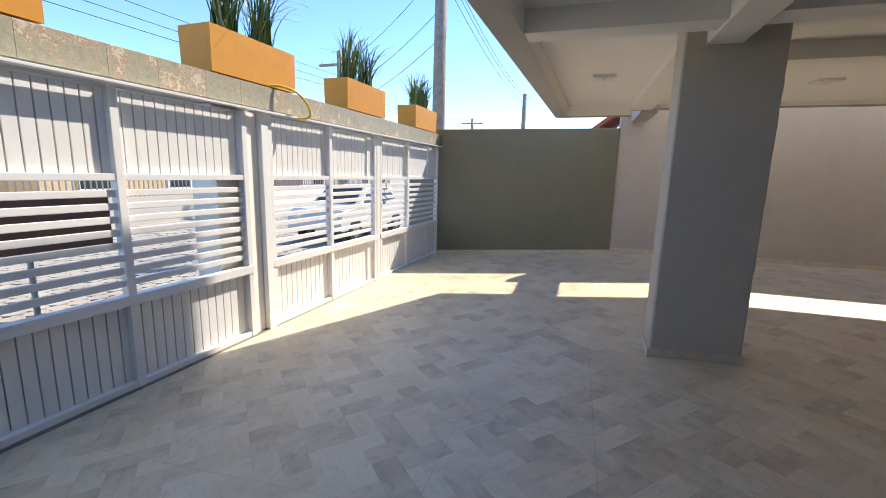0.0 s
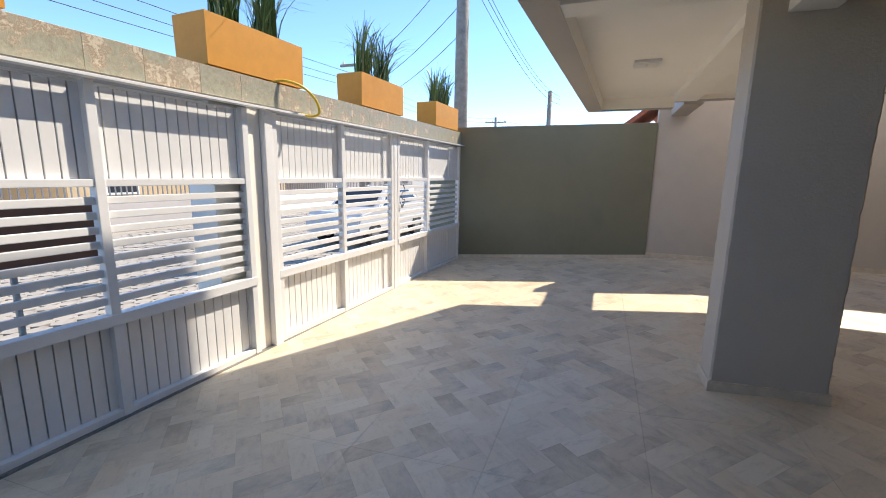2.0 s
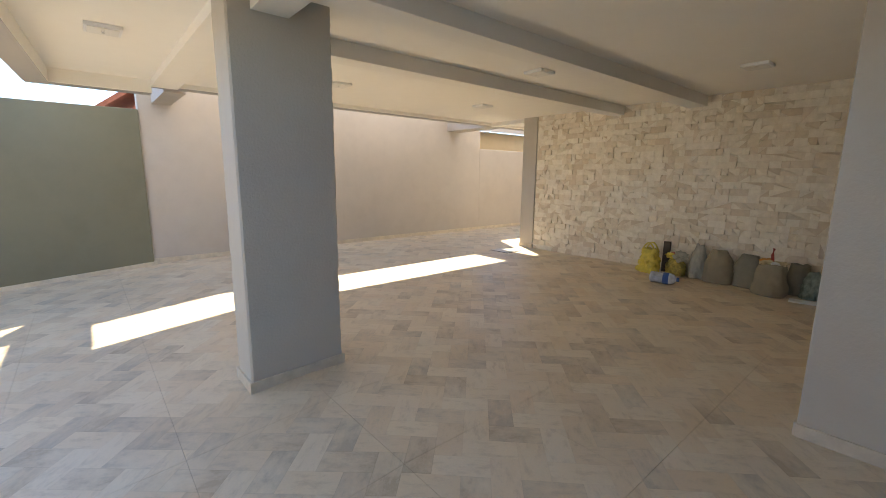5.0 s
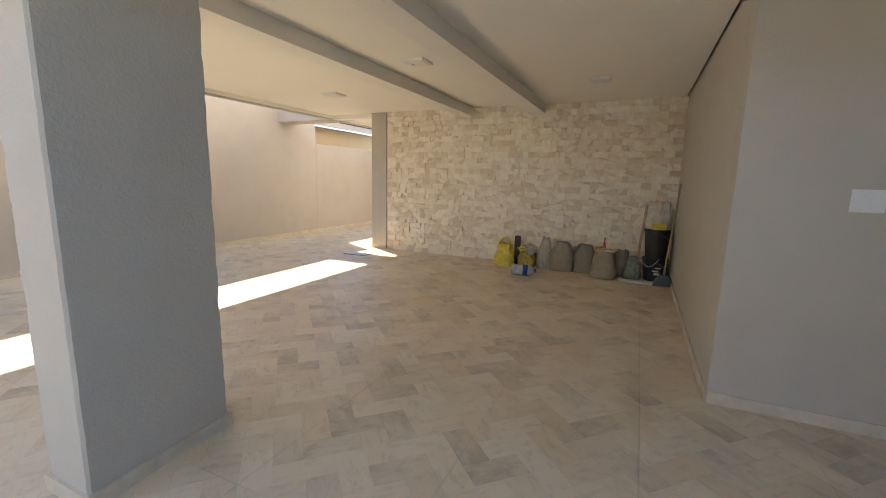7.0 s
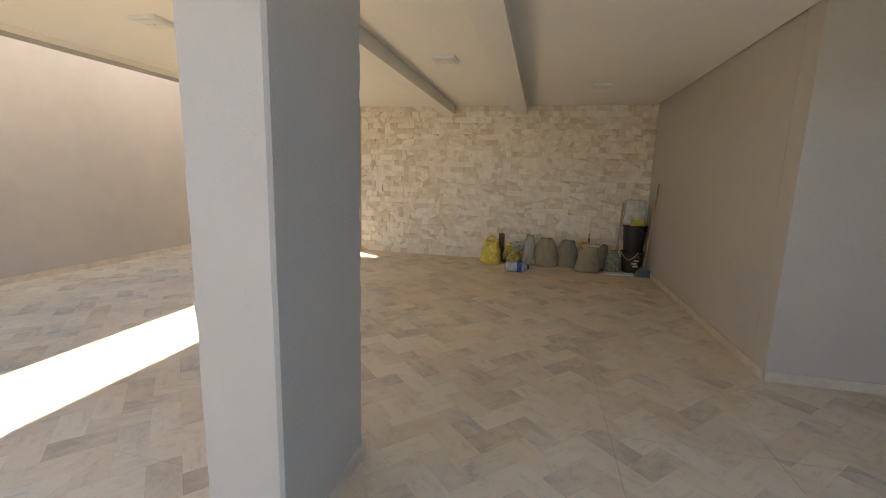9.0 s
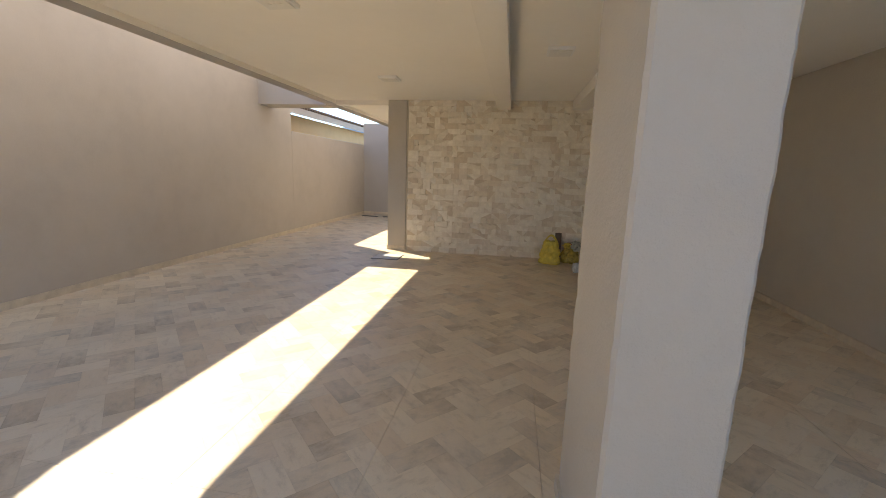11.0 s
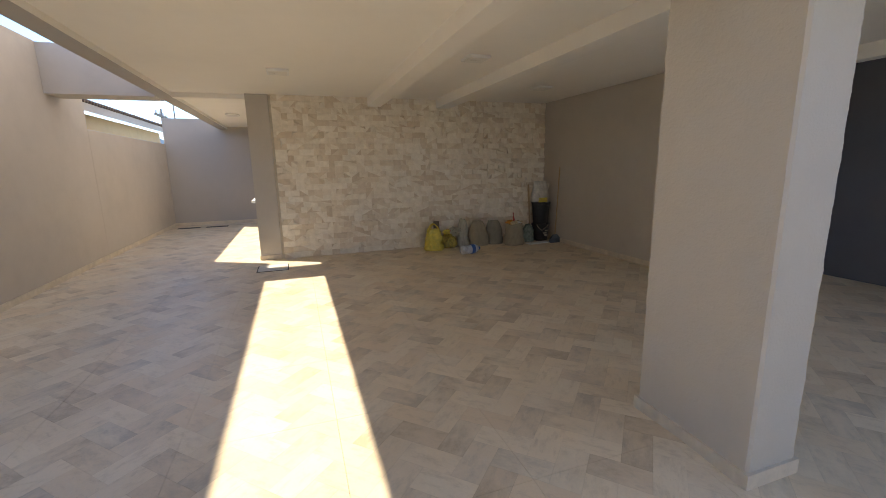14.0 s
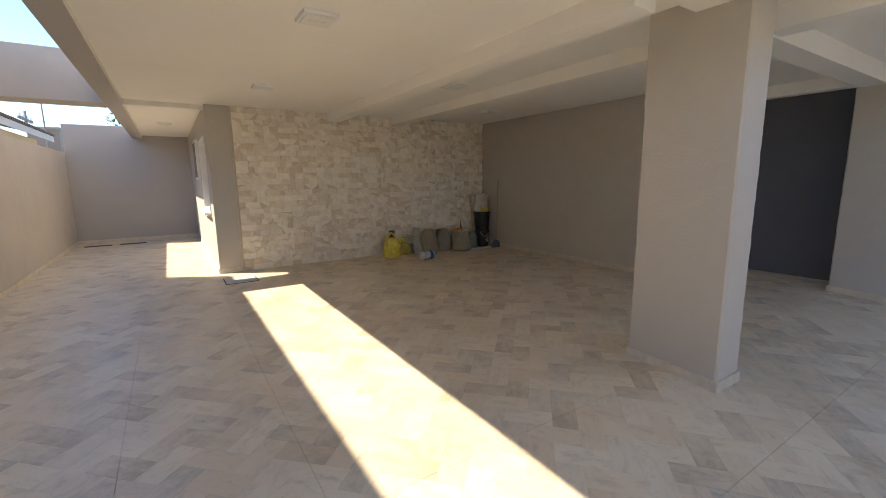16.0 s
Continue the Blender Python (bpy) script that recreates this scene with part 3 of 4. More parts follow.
# ---- planters on the beam ----
def planter(y0, length):
    t = thing("planter", "orange painted rectangular planter on the gate beam", "planter", group="orange planters")
    t.matrix_basis = Matrix.Translation((gate_x(y0) - 0.17, y0, 2.237)) @ Matrix.Rotation(-math.atan(0.05), 4, 'Z')
    bm = bmesh.new()
    w0, w1, h, e = 0.184, 0.19, 0.42, 0.025
    def ring(w, l0, l1, z):
        return [bm.verts.new(c) for c in ((-w, l0, z), (w, l0, z), (w, l1, z), (-w, l1, z))]
    rings = [ring(w0, 0.005, length - 0.005, 0.02), ring(w1, 0, length, h), ring(w1 - e, e, length - e, h), ring(w1 - e, e, length - e, h - 0.06)]
    for a, b in zip(rings, rings[1:]):
        for k in range(4):
            bm.faces.new((a[k], a[(k + 1) % 4], b[(k + 1) % 4], b[k]))
    bm.faces.new(list(reversed(rings[0])))
    bm.faces.new(rings[-1])
    bmesh.ops.bevel(bm, geom=[e2 for e2 in bm.edges if e2.calc_face_angle(0) > 0.5], offset=0.006, segments=2, affect='EDGES')
    part("box", bm, M_ORANGE, t)
    for yy in (0.08, length - 0.2):
        part("foot", cube(-0.12, 0.12, yy, yy + 0.12, 0, 0.03), M_CONC, t)
    part("soil", cube(-w1 + e, w1 - e, e, length - e, h - 0.08, h - 0.05), M_SOIL, t)


def grass_plant(x, y, z, height, seed, count=70, droop=0.4):
    r = random.Random(seed)
    t = thing("grass_plant", "tall spiky green ornamental grass in a planter", "plant", Matrix.Translation((x, y, z)), "planter grasses")
    bm = bmesh.new()
    for k in range(count):
        a, h = r.uniform(0, 6.283), height * r.uniform(0.55, 1.08)
        lean = r.uniform(0.05, droop) * h
        d, s = Vector((math.cos(a), math.sin(a), 0)), Vector((-math.sin(a), math.cos(a), 0))
        root = Vector((r.uniform(-0.07, 0.07), r.uniform(-0.12, 0.12), 0))
        w = r.uniform(0.006, 0.012)
        prev = None
        for q in range(6):
            f = q / 5
            c = root + d * lean * f * f + Vector((0, 0, h * (f - 0.12 * f ** 4 * (lean / h) * 4)))
            ww = w * (1 - f) ** 0.6 + 0.0008
            pair = (bm.verts.new(c - s * ww), bm.verts.new(c + s * ww + d * ww * 0.5))
            if prev:
                bm.faces.new((prev[0], prev[1], pair[1], pair[0]))
            prev = pair
    tagged(part("tuft", bm, M_BLADE, t), kind="stuff")


for k, (y0, length) in enumerate(((1.0, 1.12), (3.32, 1.10), (5.47, 1.08), (7.72, 1.05))):
    planter(y0, length)
    for q, f in enumerate((0.32, 0.72)):
        grass_plant(gate_x(y0) - 0.17 + 0.05 * f, y0 + length * f, 2.237 + 0.36, (0.9, 0.98, 0.84, 0.80)[k], 10 * k + q, 105, 0.75)

# yellow hose hung over the beam
HOSE = [Vector(c) + Vector((0, 0, 0.035)) for c in ((-3.42, 3.98, 2.215), (-3.25, 4.0, 2.22), (-3.12, 4.09, 2.235), (-3.03, 4.22, 2.20), (-2.98, 4.33, 2.11), (-2.975, 4.40, 2.01), (-3.0, 4.40, 1.955), (-3.06, 4.34, 1.94), (-3.11, 4.25, 1.955), (-3.12, 4.20, 1.965))]
pts = []
for k in range(1, len(HOSE) - 2):
    for q in range(6):
        f = q / 6
        a, b, c, d = HOSE[k - 1:k + 3]
        pts.append(0.5 * ((2 * b) + (c - a) * f + (2 * a - 5 * b + 4 * c - d) * f * f + (3 * b - a - 3 * c + d) * f ** 3))
h = thing("garden_hose", "yellow rubber garden hose hung over the gate beam", "hose")
part("loop", tube(pts, 0.014), M_HOSE, h, smooth=True)

# ---- ceiling lamps and switch ----


def ceiling_lamp(x, y, size=0.24):
    t = thing("ceiling_lamp", "square white surface-mounted ceiling lamp, switched off", "lamp", Matrix.Translation((x, y, CEIL)), "ceiling lamps")
    part("frame", cube(-size / 2, size / 2, -size / 2, size / 2, -0.028, 0, 0.005), M_PLATE, t)
    part("diffuser", cube(-size / 2 + 0.02, size / 2 - 0.02, -size / 2 + 0.02, size / 2 - 0.02, -0.034, -0.028, 0.002), M_LAMP, t)
    for k in (-1, 0, 1):
        part("lens", lathe([(0.013, -0.038), (0.014, -0.034)], 12, m=Matrix.Translation((0.0, 0.045 * k, 0))), M_LAMP, t)


for x, y in ((0.13, 5.46), (2.46, 6.09), (4.93, 6.0), (3.79, 4.03), (5.15, 2.39), (9.3, 7.0), (0.1, 2.0)):
    ceiling_lamp(x, y)

sw = thing("light_switch", "white plastic double light switch on the grey wall", "switch", Matrix.Translation((CORNER_X, 0.775, 1.291)))
part("plate", cube(-0.008, 0, -0.072, 0.072, -0.06, 0.06, 0.004), M_PLATE, sw)
for a in (-0.034, 0.034):
    part("rocker", cube(-0.013, -0.008, a - 0.03, a + 0.03, -0.045, 0.045, 0.003), M_PLATE, sw)

# ---- drains and manhole ----
for y0 in (7.63, 8.27):
    t = thing("floor_drain", "dark slotted iron drain grate in the floor", "drain", Matrix.Translation((11.5, y0, 0.0)), "floor drains")
    part("frame", cube(-0.09, 0.09, 0, 0.5, -0.005, 0.004), M_IRON, t)
    for k in range(12):
        part("bar", cube(-0.08, 0.08, 0.02 + k * 0.04, 0.035 + k * 0.04, 0.004, 0.009), M_IRON, t)
t = thing("manhole_cover", "grey square inspection cover set in the floor", "manhole cover", Matrix.Translation((5.965, 6.315, 0)))
part("rim", cube(-0.205, 0.205, -0.215, 0.215, -0.005, 0.004, 0.001), M_IRON, t)
part("lid", cube(-0.19, 0.19, -0.2, 0.2, 0.004, 0.009, 0.001), M_LID, t)

# ---- windows of the passage ----
w = tagged(new("window_1"), "white aluminium window in the passage wall", "window", kind="structure")
w.matrix_basis = Matrix.Translation((7.1, COL_Y + 0.22, 0.92))
for nm, b in (("window_frame", (0, 1.2, -0.03, 0.12, 0, 0.05)), ("window_frame", (0, 1.2, -0.03, 0.12, 1.15, 1.2)), ("window_frame", (0, 0.05, -0.03, 0.12, 0.05, 1.15)), ("window_frame", (1.15, 1.2, -0.03, 0.12, 0.05, 1.15)), ("window_frame", (0.575, 0.625, -0.02, 0.08, 0.05, 1.15)), ("window_sill", (-0.03, 1.23, 0.02, 0.2, -0.04, 0.0))):
    part(nm, cube(*b, 0.003), M_PLATE, w)
for a in (0.05, 0.625):
    g = part("pane", cube(a, a + 0.525, 0.02, 0.026, 0.05, 1.15), M_GLASS, w)
w = tagged(new("window_2"), "small white window high in the passage wall", "window", kind="structure")
w.matrix_basis = Matrix.Translation((8.75, COL_Y + 0.32, 1.45))
part("window_frame", cube(0, 0.7, -0.02, 0.05, 0, 0.75, 0.004), M_PLATE, w)
part("pane", cube(0.05, 0.65, 0.05, 0.056, 0.05, 0.7), M_CARG, w)

# ---- builders' leftovers by the stone wall ----


def sack(name, label, cat, x, y, w, d, h, material, seed, tie=0.0, tilt=0.0, group="", crease=0.16):
    """A slumped full sack: a rounded, creased body with a gathered mouth."""
    r = random.Random(seed)
    t = thing(name, label, cat, Matrix.Translation((x, y, 0)) @ Matrix.Rotation(r.uniform(-0.3, 0.3), 4, 'Z') @ Matrix.Rotation(tilt, 4, 'Y'), group)
    bm = bmesh.new()
    N, K = 44, 26
    rings = []
    off = Vector((seed * 3.1, seed * 1.7, 0))
    for k in range(K):
        f = k / (K - 1)
        prof = (1.02 - 0.22 * f) * (1 - tie * max(0, (f - 0.62) / 0.38) ** 1.3)
        prof *= min(1.0, 0.9 + f * 1.6)
        ring = []
        for q in range(N):
            a = 2 * math.pi * q / N
            ca, sa = math.cos(a), math.sin(a)
            sq = (abs(ca) ** 2.8 + abs(sa) ** 2.8) ** (-1 / 2.8)
            n = noise.noise(Vector((ca * 1.5, sa * 1.5, f * 2.2)) + off) * 0.16
            fold = abs(noise.noise(Vector((ca * 3.4, sa * 3.4, f * 3.6)) + off * 2)) * crease
            fold += abs(noise.noise(Vector((ca * 8, sa * 8, f * 4)) + off * 3)) * crease * 0.45
            sag = h * (0.10 * noise.noise(Vector((ca * 1.3, sa * 1.3, 5)) + off)) * f
            ring.append(bm.verts.new((d / 2 * ca * sq * prof * (1 + n - fold), w / 2 * sa * sq * prof * (1 + n - fold), h * f + sag)))
        rings.append(ring)
    for a, b in zip(rings, rings[1:]):
        for s in range(N):
            bm.faces.new((a[s], a[(s + 1) % N], b[(s + 1) % N], b[s]))
    bm.faces.new(list(reversed(rings[0])))
    c = bm.verts.new((0, 0, h * (0.90 if tie < 0.3 else 1.02)))
    for s in range(N):
        bm.faces.new((rings[-1][s], rings[-1][(s + 1) % N], c))
    part("body", bm, material, t, smooth=True)
    return t


ybag = sack("plastic_bag", "bright yellow plastic shopping bag, full", "bag", 6.27, 3.74, 0.36, 0.25, 0.36, M_YBAG, 3, 0.22, crease=0.6)
for a in (-0.04, 0.05):
    part("handle", tube([(a, -0.11 + 0.02 * k, 0.32 + 0.13 * math.sin(math.pi * k / 11)) for k in range(12)], 0.011, sides=6), M_YBAG, ybag, smooth=True)
sack("plastic_bag", "small yellow and clear plastic bag of scraps", "bag", 6.42, 3.42, 0.32, 0.22, 0.27, M_MIXBAG, 4, 0.6, crease=0.6)
sack("plastic_bag", "milky plastic bag leaning on the stone wall", "bag", 6.44, 3.13, 0.26, 0.2, 0.46, M_CLEAR, 5, 0.5, crease=0.55)
sack("sack", "full grey woven sack standing against the wall", "sack", 6.38, 2.86, 0.38, 0.28, 0.44, M_SACK2, 6, 0.42, group="builders' sacks")
sack("sack", "full grey woven sack standing against the wall", "sack", 6.42, 2.53, 0.34, 0.26, 0.42, M_SACK, 7, 0.3, group="builders' sacks")
sack("sack", "open brown woven sack with tools on top", "sack", 6.18, 2.24, 0.36, 0.34, 0.38, M_SACK2, 8, 0.05, group="builders' sacks")
sack("sack", "grey woven sack behind the open one", "sack", 6.46, 2.02, 0.26, 0.22, 0.38, M_SACK, 9, 0.1, group="builders' sacks")
sack("plastic_bag", "greenish clear plastic bag beside the buckets", "bag", 6.34, 1.86, 0.26, 0.22, 0.32, M_GREENFILM, 12, 0.45, crease=0.6)

t = thing("wooden_block", "dark wooden offcut standing by the bags", "offcut", pose(6.50, 3.60, 0, 0, 4, 8))
part("block", cube(-0.03, 0.03, -0.045, 0.045, 0, 0.46, 0.004), M_BARK, t)
# tools on the open sack
t = thing("trowel", "trowel with a red handle lying on a sack", "trowel", pose(6.18, 2.22, 0.385, 0, 8, 20))
part("blade", cube(-0.07, 0.07, -0.11, 0.09, -0.012, 0.012, 0.004), M_TAN, t)
part("handle", tube([(0, 0.02, 0.02), (0.0, 0.03, 0.11), (0.0, 0.02, 0.19)], 0.016), M_RED, t)
t = thing("cloth_glove", "orange work glove on top of a sack", "glove", pose(6.2, 2.30, 0.39, 0, 0, 50))
bm = bmesh.new()
bmesh.ops.create_icosphere(bm, subdivisions=3, radius=1.0)
for v in bm.verts:
    v.co = Vector((v.co.x * 0.09, v.co.y * 0.06, v.co.z * 0.05)) * (1 + 0.5 * noise.noise(v.co * 2.2))
part("cloth", bm, M_ORANGE, t, smooth=True)

# big water bottle lying on the floor
t = thing("water_bottle", "clear plastic water bottle with blue label lying down", "bottle", pose(5.68, 3.46, 0.078, 90, 0, 12))
prof = [(0.05, 0.0), (0.072, 0.01), (0.076, 0.04), (0.071, 0.06), (0.076, 0.08), (0.071, 0.10), (0.076, 0.12), (0.071, 0.14), (0.076, 0.17), (0.076, 0.25), (0.06, 0.295), (0.025, 0.32), (0.025, 0.33)]
part("body", lathe(prof, 22), M_BOTTLE, t, smooth=True)
part("label", lathe([(0.074, 0.165), (0.078, 0.167), (0.078, 0.235), (0.074, 0.237)], 22), M_BLUE, t, "blue paper label", smooth=True)
part("cap", lathe([(0.026, 0.325), (0.028, 0.33), (0.028, 0.35), (0.024, 0.354)], 16), M_BLUE, t, smooth=True)

# stacked black buckets with a bag of mortar on top


def bucket(x, y, z, rad, h, m=None):
    t = thing("bucket", "black plastic builders' bucket, splashed and stacked", "bucket", m or Matrix.Translation((x, y, z)), "black buckets")
    r0 = rad * 0.82
    part("pail", lathe([(r0 * 0.9, 0), (r0, 0.008), (rad, h - 0.03), (rad + 0.012, h - 0.028), (rad + 0.012, h), (rad - 0.006, h), (rad - 0.01, h - 0.04), (r0 - 0.006, 0.012)], 24), M_BLACK, t, smooth=False)
    part("handle", tube([(rad * math.cos(a), -rad * 0.25 - 0.12 * math.sin(a), h - 0.05 - 0.09 * math.sin(a)) for a in [math.pi * k / 14 for k in range(15)]], 0.004, sides=6), M_STEEL, t)
    return t


low_bucket = bucket(6.36, 1.58, 0, 0.16, 0.32)
for a, z, w in ((-0.5, 0.10, 0.03), (-0.35, 0.145, 0.022), (-0.55, 0.19, 0.02)):
    bm = bmesh.new()
    rr = 0.135 + 0.03 * z / 0.32
    ends = [(-rr * math.cos(a + 0.09 * k) - 0.004, rr * math.sin(a + 0.09 * k)) for k in range(7)]
    lo, hi = [bm.verts.new((x, y, z)) for x, y in ends], [bm.verts.new((x - 0.002, y, z + w)) for x, y in ends]
    for k in range(6):
        bm.faces.new((lo[k], lo[k + 1], hi[k + 1], hi[k]))
    part("label", bm, M_PAPER, low_bucket, "pale printed bar")
bucket(6.36, 1.58, 0.325, 0.165, 0.40)
t = thing("mortar_bag", "crumpled grey-white paper mortar bag on the buckets", "bag", pose(6.38, 1.60, 0.73, 0, -6, 4))
bm = bmesh.new()
N = 14
grid = {}
for a in range(N + 1):
    for b in range(N + 1):
        u, v = a / N - 0.5, b / N
        bulge = 0.05 * math.cos(math.pi * u) * math.sin(math.pi * min(1, v * 0.9 + 0.1))
        grid[a, b] = bm.verts.new((-bulge - 0.02 + 0.03 * noise.noise(Vector((u * 7, v * 7, 3))) + 0.05 * v * v, u * (0.31 - 0.05 * v) + 0.012 * noise.noise(Vector((v * 9, u * 2, 8))), v * 0.38))
for a in range(N):
    for b in range(N):
        bm.faces.new((grid[a, b], grid[a + 1, b], grid[a + 1, b + 1], grid[a, b + 1]))
ret = bmesh.ops.extrude_face_region(bm, geom=bm.faces[:])
for e in ret["geom"]:
    if isinstance(e, bmesh.types.BMVert):
        e.co.x = 0.06 + (-e.co.x) * 0.5
bmesh.ops.recalc_face_normals(bm, faces=bm.faces[:])
part("paper", bm, M_PAPER, t, smooth=True)
part("label", cube(-0.076, -0.068, -0.12, 0.07, 0.0, 0.085, 0.002), M_YBAG, t, "yellow printed band")
bm = bmesh.new()
rows = []
for k in range(13):
    f = k / 12
    rows.append([bm.verts.new((-0.05 + 0.05 * q + 0.016 * math.sin(f * 6 + q), -0.145 - 0.012 * f + 0.02 * noise.noise(Vector((q * 1.3, f * 5, 2))), 0.34 - 0.42 * f * (1 - 0.25 * (q % 2)))) for q in range(4)])
for a, b in zip(rows, rows[1:]):
    for q in range(3):
        bm.faces.new((a[q], a[q + 1], b[q + 1], b[q]))
ret = bmesh.ops.extrude_face_region(bm, geom=bm.faces[:])
for e in ret["geom"]:
    if isinstance(e, bmesh.types.BMVert):
        e.co.y -= 0.006
bmesh.ops.recalc_face_normals(bm, faces=bm.faces[:])
part("flap", bm, M_PAPER, t, smooth=True)


def scrap(name, label, cat, x, y, z, size, material, seed):
    """A crumpled bit of paper, film or cloth."""
    t = thing(name, label, cat, Matrix.Translation((x, y, z)), "scraps")
    bm = bmesh.new()
    bmesh.ops.create_icosphere(bm, subdivisions=3, radius=1.0)
    off = Vector((seed, seed * 1.3, 0))
    for v in bm.verts:
        k = 1 + 0.55 * noise.noise(v.co * 1.8 + off) + 0.35 * noise.noise(v.co * 4.5 + off)
        v.co = Vector((v.co.x * size[0], v.co.y * size[1], v.co.z * size[2])) * k
    low = min(v.co.z for v in bm.verts)
    for v in bm.verts:
        v.co.z -= low
    part("body", bm, material, t)


scrap("paper_scrap", "crumpled cream paper on top of an open sack", "paper", 6.10, 2.28, 0.365, (0.06, 0.07, 0.035), M_CREAM, 1)
scrap("paper_scrap", "crumpled cream paper on top of an open sack", "paper", 6.16, 2.15, 0.365, (0.06, 0.06, 0.03), M_CREAM, 2)
scrap("paper_scrap", "crumpled white paper on top of an open sack", "paper", 6.09, 2.20, 0.37, (0.035, 0.05, 0.025), M_PLATE, 3)
scrap("plastic_wrapper", "red plastic wrapper on the bag of scraps", "wrapper", 6.38, 3.40, 0.255, (0.05, 0.08, 0.035), M_RED, 4)
scrap("plastic_wrapper", "crumpled clear plastic wrapper on the bag of scraps", "wrapper", 6.33, 3.32, 0.20, (0.08, 0.09, 0.07), M_CLEAR, 5)
scrap("plastic_wrapper", "small yellow wrapper on the bag of scraps", "wrapper", 6.35, 3.48, 0.24, (0.05, 0.06, 0.04), M_YBAG, 6)
# wrapped cable and machine parts beside the buckets
t = thing("cable_coil", "white electric cable draped over black buckets", "cable", Matrix.Translation((6.16, 1.62, 0.0)))
part("coil", tube([(0.0 + 0.02 * math.sin(k), 0.16 - 0.02 * k, 0.34 - 0.12 * math.sin(k * 0.26)) for k in range(13)], 0.005, sides=6), M_PAPER, t, smooth=True)
t = thing("board_offcut", "white board offcut lying on the floor", "board", pose(6.08, 1.82, 0.0, 0, 0, 8))
part("board", cube(-0.07, 0.07, -0.24, 0.2, 0.0, 0.018, 0.003), M_PLATE, t)
t = thing("level_rule", "long wooden rule leaning beside the buckets", "rule", look((6.30, 1.83, 0.0), (6.56, 1.74, 1.1)) )
part("stick", cube(-0.015, 0.015, -0.012, 0.012, -1.08, 0.0, 0.002), M_TAN, t)

# broom standing against the wall
t = thing("broom", "grey floor brush with a long pale wooden handle", "broom")
part("handle", tube([(6.03, 1.475, 0.10), (6.05, 1.43, 0.72), (6.075, 1.386, 1.36)], 0.011), M_TAN, t, smooth=True)
bm = bmesh.new()
top = [(-0.022, -0.045, 0.15), (0.022, -0.045, 0.15), (0.022, 0.045, 0.15), (-0.022, 0.045, 0.15)]
low = [(-0.03, -0.10, 0.085), (0.03, -0.10, 0.085), (0.03, 0.10, 0.085), (-0.03, 0.10, 0.085)]
a, b = [bm.verts.new(c) for c in low], [bm.verts.new(c) for c in top]
bm.faces.new(list(reversed(a)))
bm.faces.new(b)
for k in range(4):
    bm.faces.new((a[k], a[(k + 1) % 4], b[(k + 1) % 4], b[k]))
bmesh.ops.bevel(bm, geom=bm.edges[:], offset=0.008, segments=2, affect='EDGES')
hd = part("head", bm, M_GREYBLUE, t, "grey plastic brush head")
hd.matrix_basis = pose(6.02, 1.478, 0.0, 0, 0, 8)
bm = bmesh.new()
rb = random.Random(5)
for k in range(240):
    x, y = rb.uniform(-0.026, 0.026), rb.uniform(-0.096, 0.096)
    dx, dy = x * 0.7 + rb.uniform(-0.01, 0.01), y * 0.25 + rb.uniform(-0.012, 0.012)
    tube([(x, y, 0.09), (x + dx, y + dy, rb.uniform(0.0, 0.006))], 0.0032, bm, 4)
br = part("bristles", bm, M_GREYBLUE, t)
br.matrix_basis = pose(6.02, 1.478, 0.0, 0, 0, 8)

# ---- the street ----
STREET_Z = -0.42
bm = bmesh.new()
bmesh.ops.create_grid(bm, x_segments=8, y_segments=8, size=900)
for v in bm.verts:
    v.co.z = STREET_Z - 0.35
gr = setting("ground", bm, M_GROUND, "dusty ground reaching the horizon")
bm = bmesh.new()
box(bm, -60, -3.5, -40, 120, -0.9, STREET_Z - 0.05)
setting("road", bm, M_GROUND, "sandy bed of a paved street")
# interlocking pavers
verts, faces = [], []
rp = random.Random(2)
W, L = 0.20, 0.24
for a in range(46):
    for b in range(90):
        cx, cy = -3.75 - a * W, -1.0 + b * L + (L / 2 if a % 2 else 0)
        z = STREET_Z + rp.uniform(-0.008, 0.008)
        hexa = [(0, -L * 0.60), (W * 0.48, -L * 0.30), (W * 0.48, L * 0.30), (0, L * 0.56), (-W * 0.48, L * 0.30), (-W * 0.48, -L * 0.30)]
        i0 = len(verts)
        verts += [(cx + p, cy + q, z) for p, q in hexa] + [(cx + p * 1.05, cy + q * 1.05, z - 0.05) for p, q in hexa]
        faces.append(tuple(range(i0, i0 + 6)))
        faces += [(i0 + k, i0 + 6 + k, i0 + 6 + (k + 1) % 6, i0 + (k + 1) % 6) for k in range(6)]
me = bpy.data.meshes.new("street_paving")
me.from_pydata(verts, [], faces)
me.materials.append(M_PAVER)
tagged(new("street_paving", me), "interlocking concrete street pavers", "paving", kind="stuff")
# rubble by the gate
bm = bmesh.new()
for k in range(130):
    s = rp.uniform(0.015, 0.06)
    m = Matrix.Translation((rp.uniform(-4.9, -4.1), rp.uniform(1.5, 5.5), STREET_Z + s * 0.4)) @ Matrix.Rotation(rp.uniform(0, 6), 4, 'Z') @ Matrix.Diagonal((s, s * rp.uniform(0.6, 1.2), s * 0.7, 1))
    bmesh.ops.create_icosphere(bm, subdivisions=1, radius=1.0, matrix=m)
for v in bm.verts:
    v.co += Vector((noise.noise(v.co * 40), noise.noise(v.co * 40 + Vector((5, 0, 0))), 0)) * 0.012
tagged(part("rubble", bm, M_RUBBLE), "loose broken stones along the street edge", "rubble", kind="stuff")
# brown bin outside the gate
t = thing("waste_bin", "brown sheet metal waste bin on the pavement", "bin", Matrix.Translation((-4.1, 1.98, STREET_Z)))
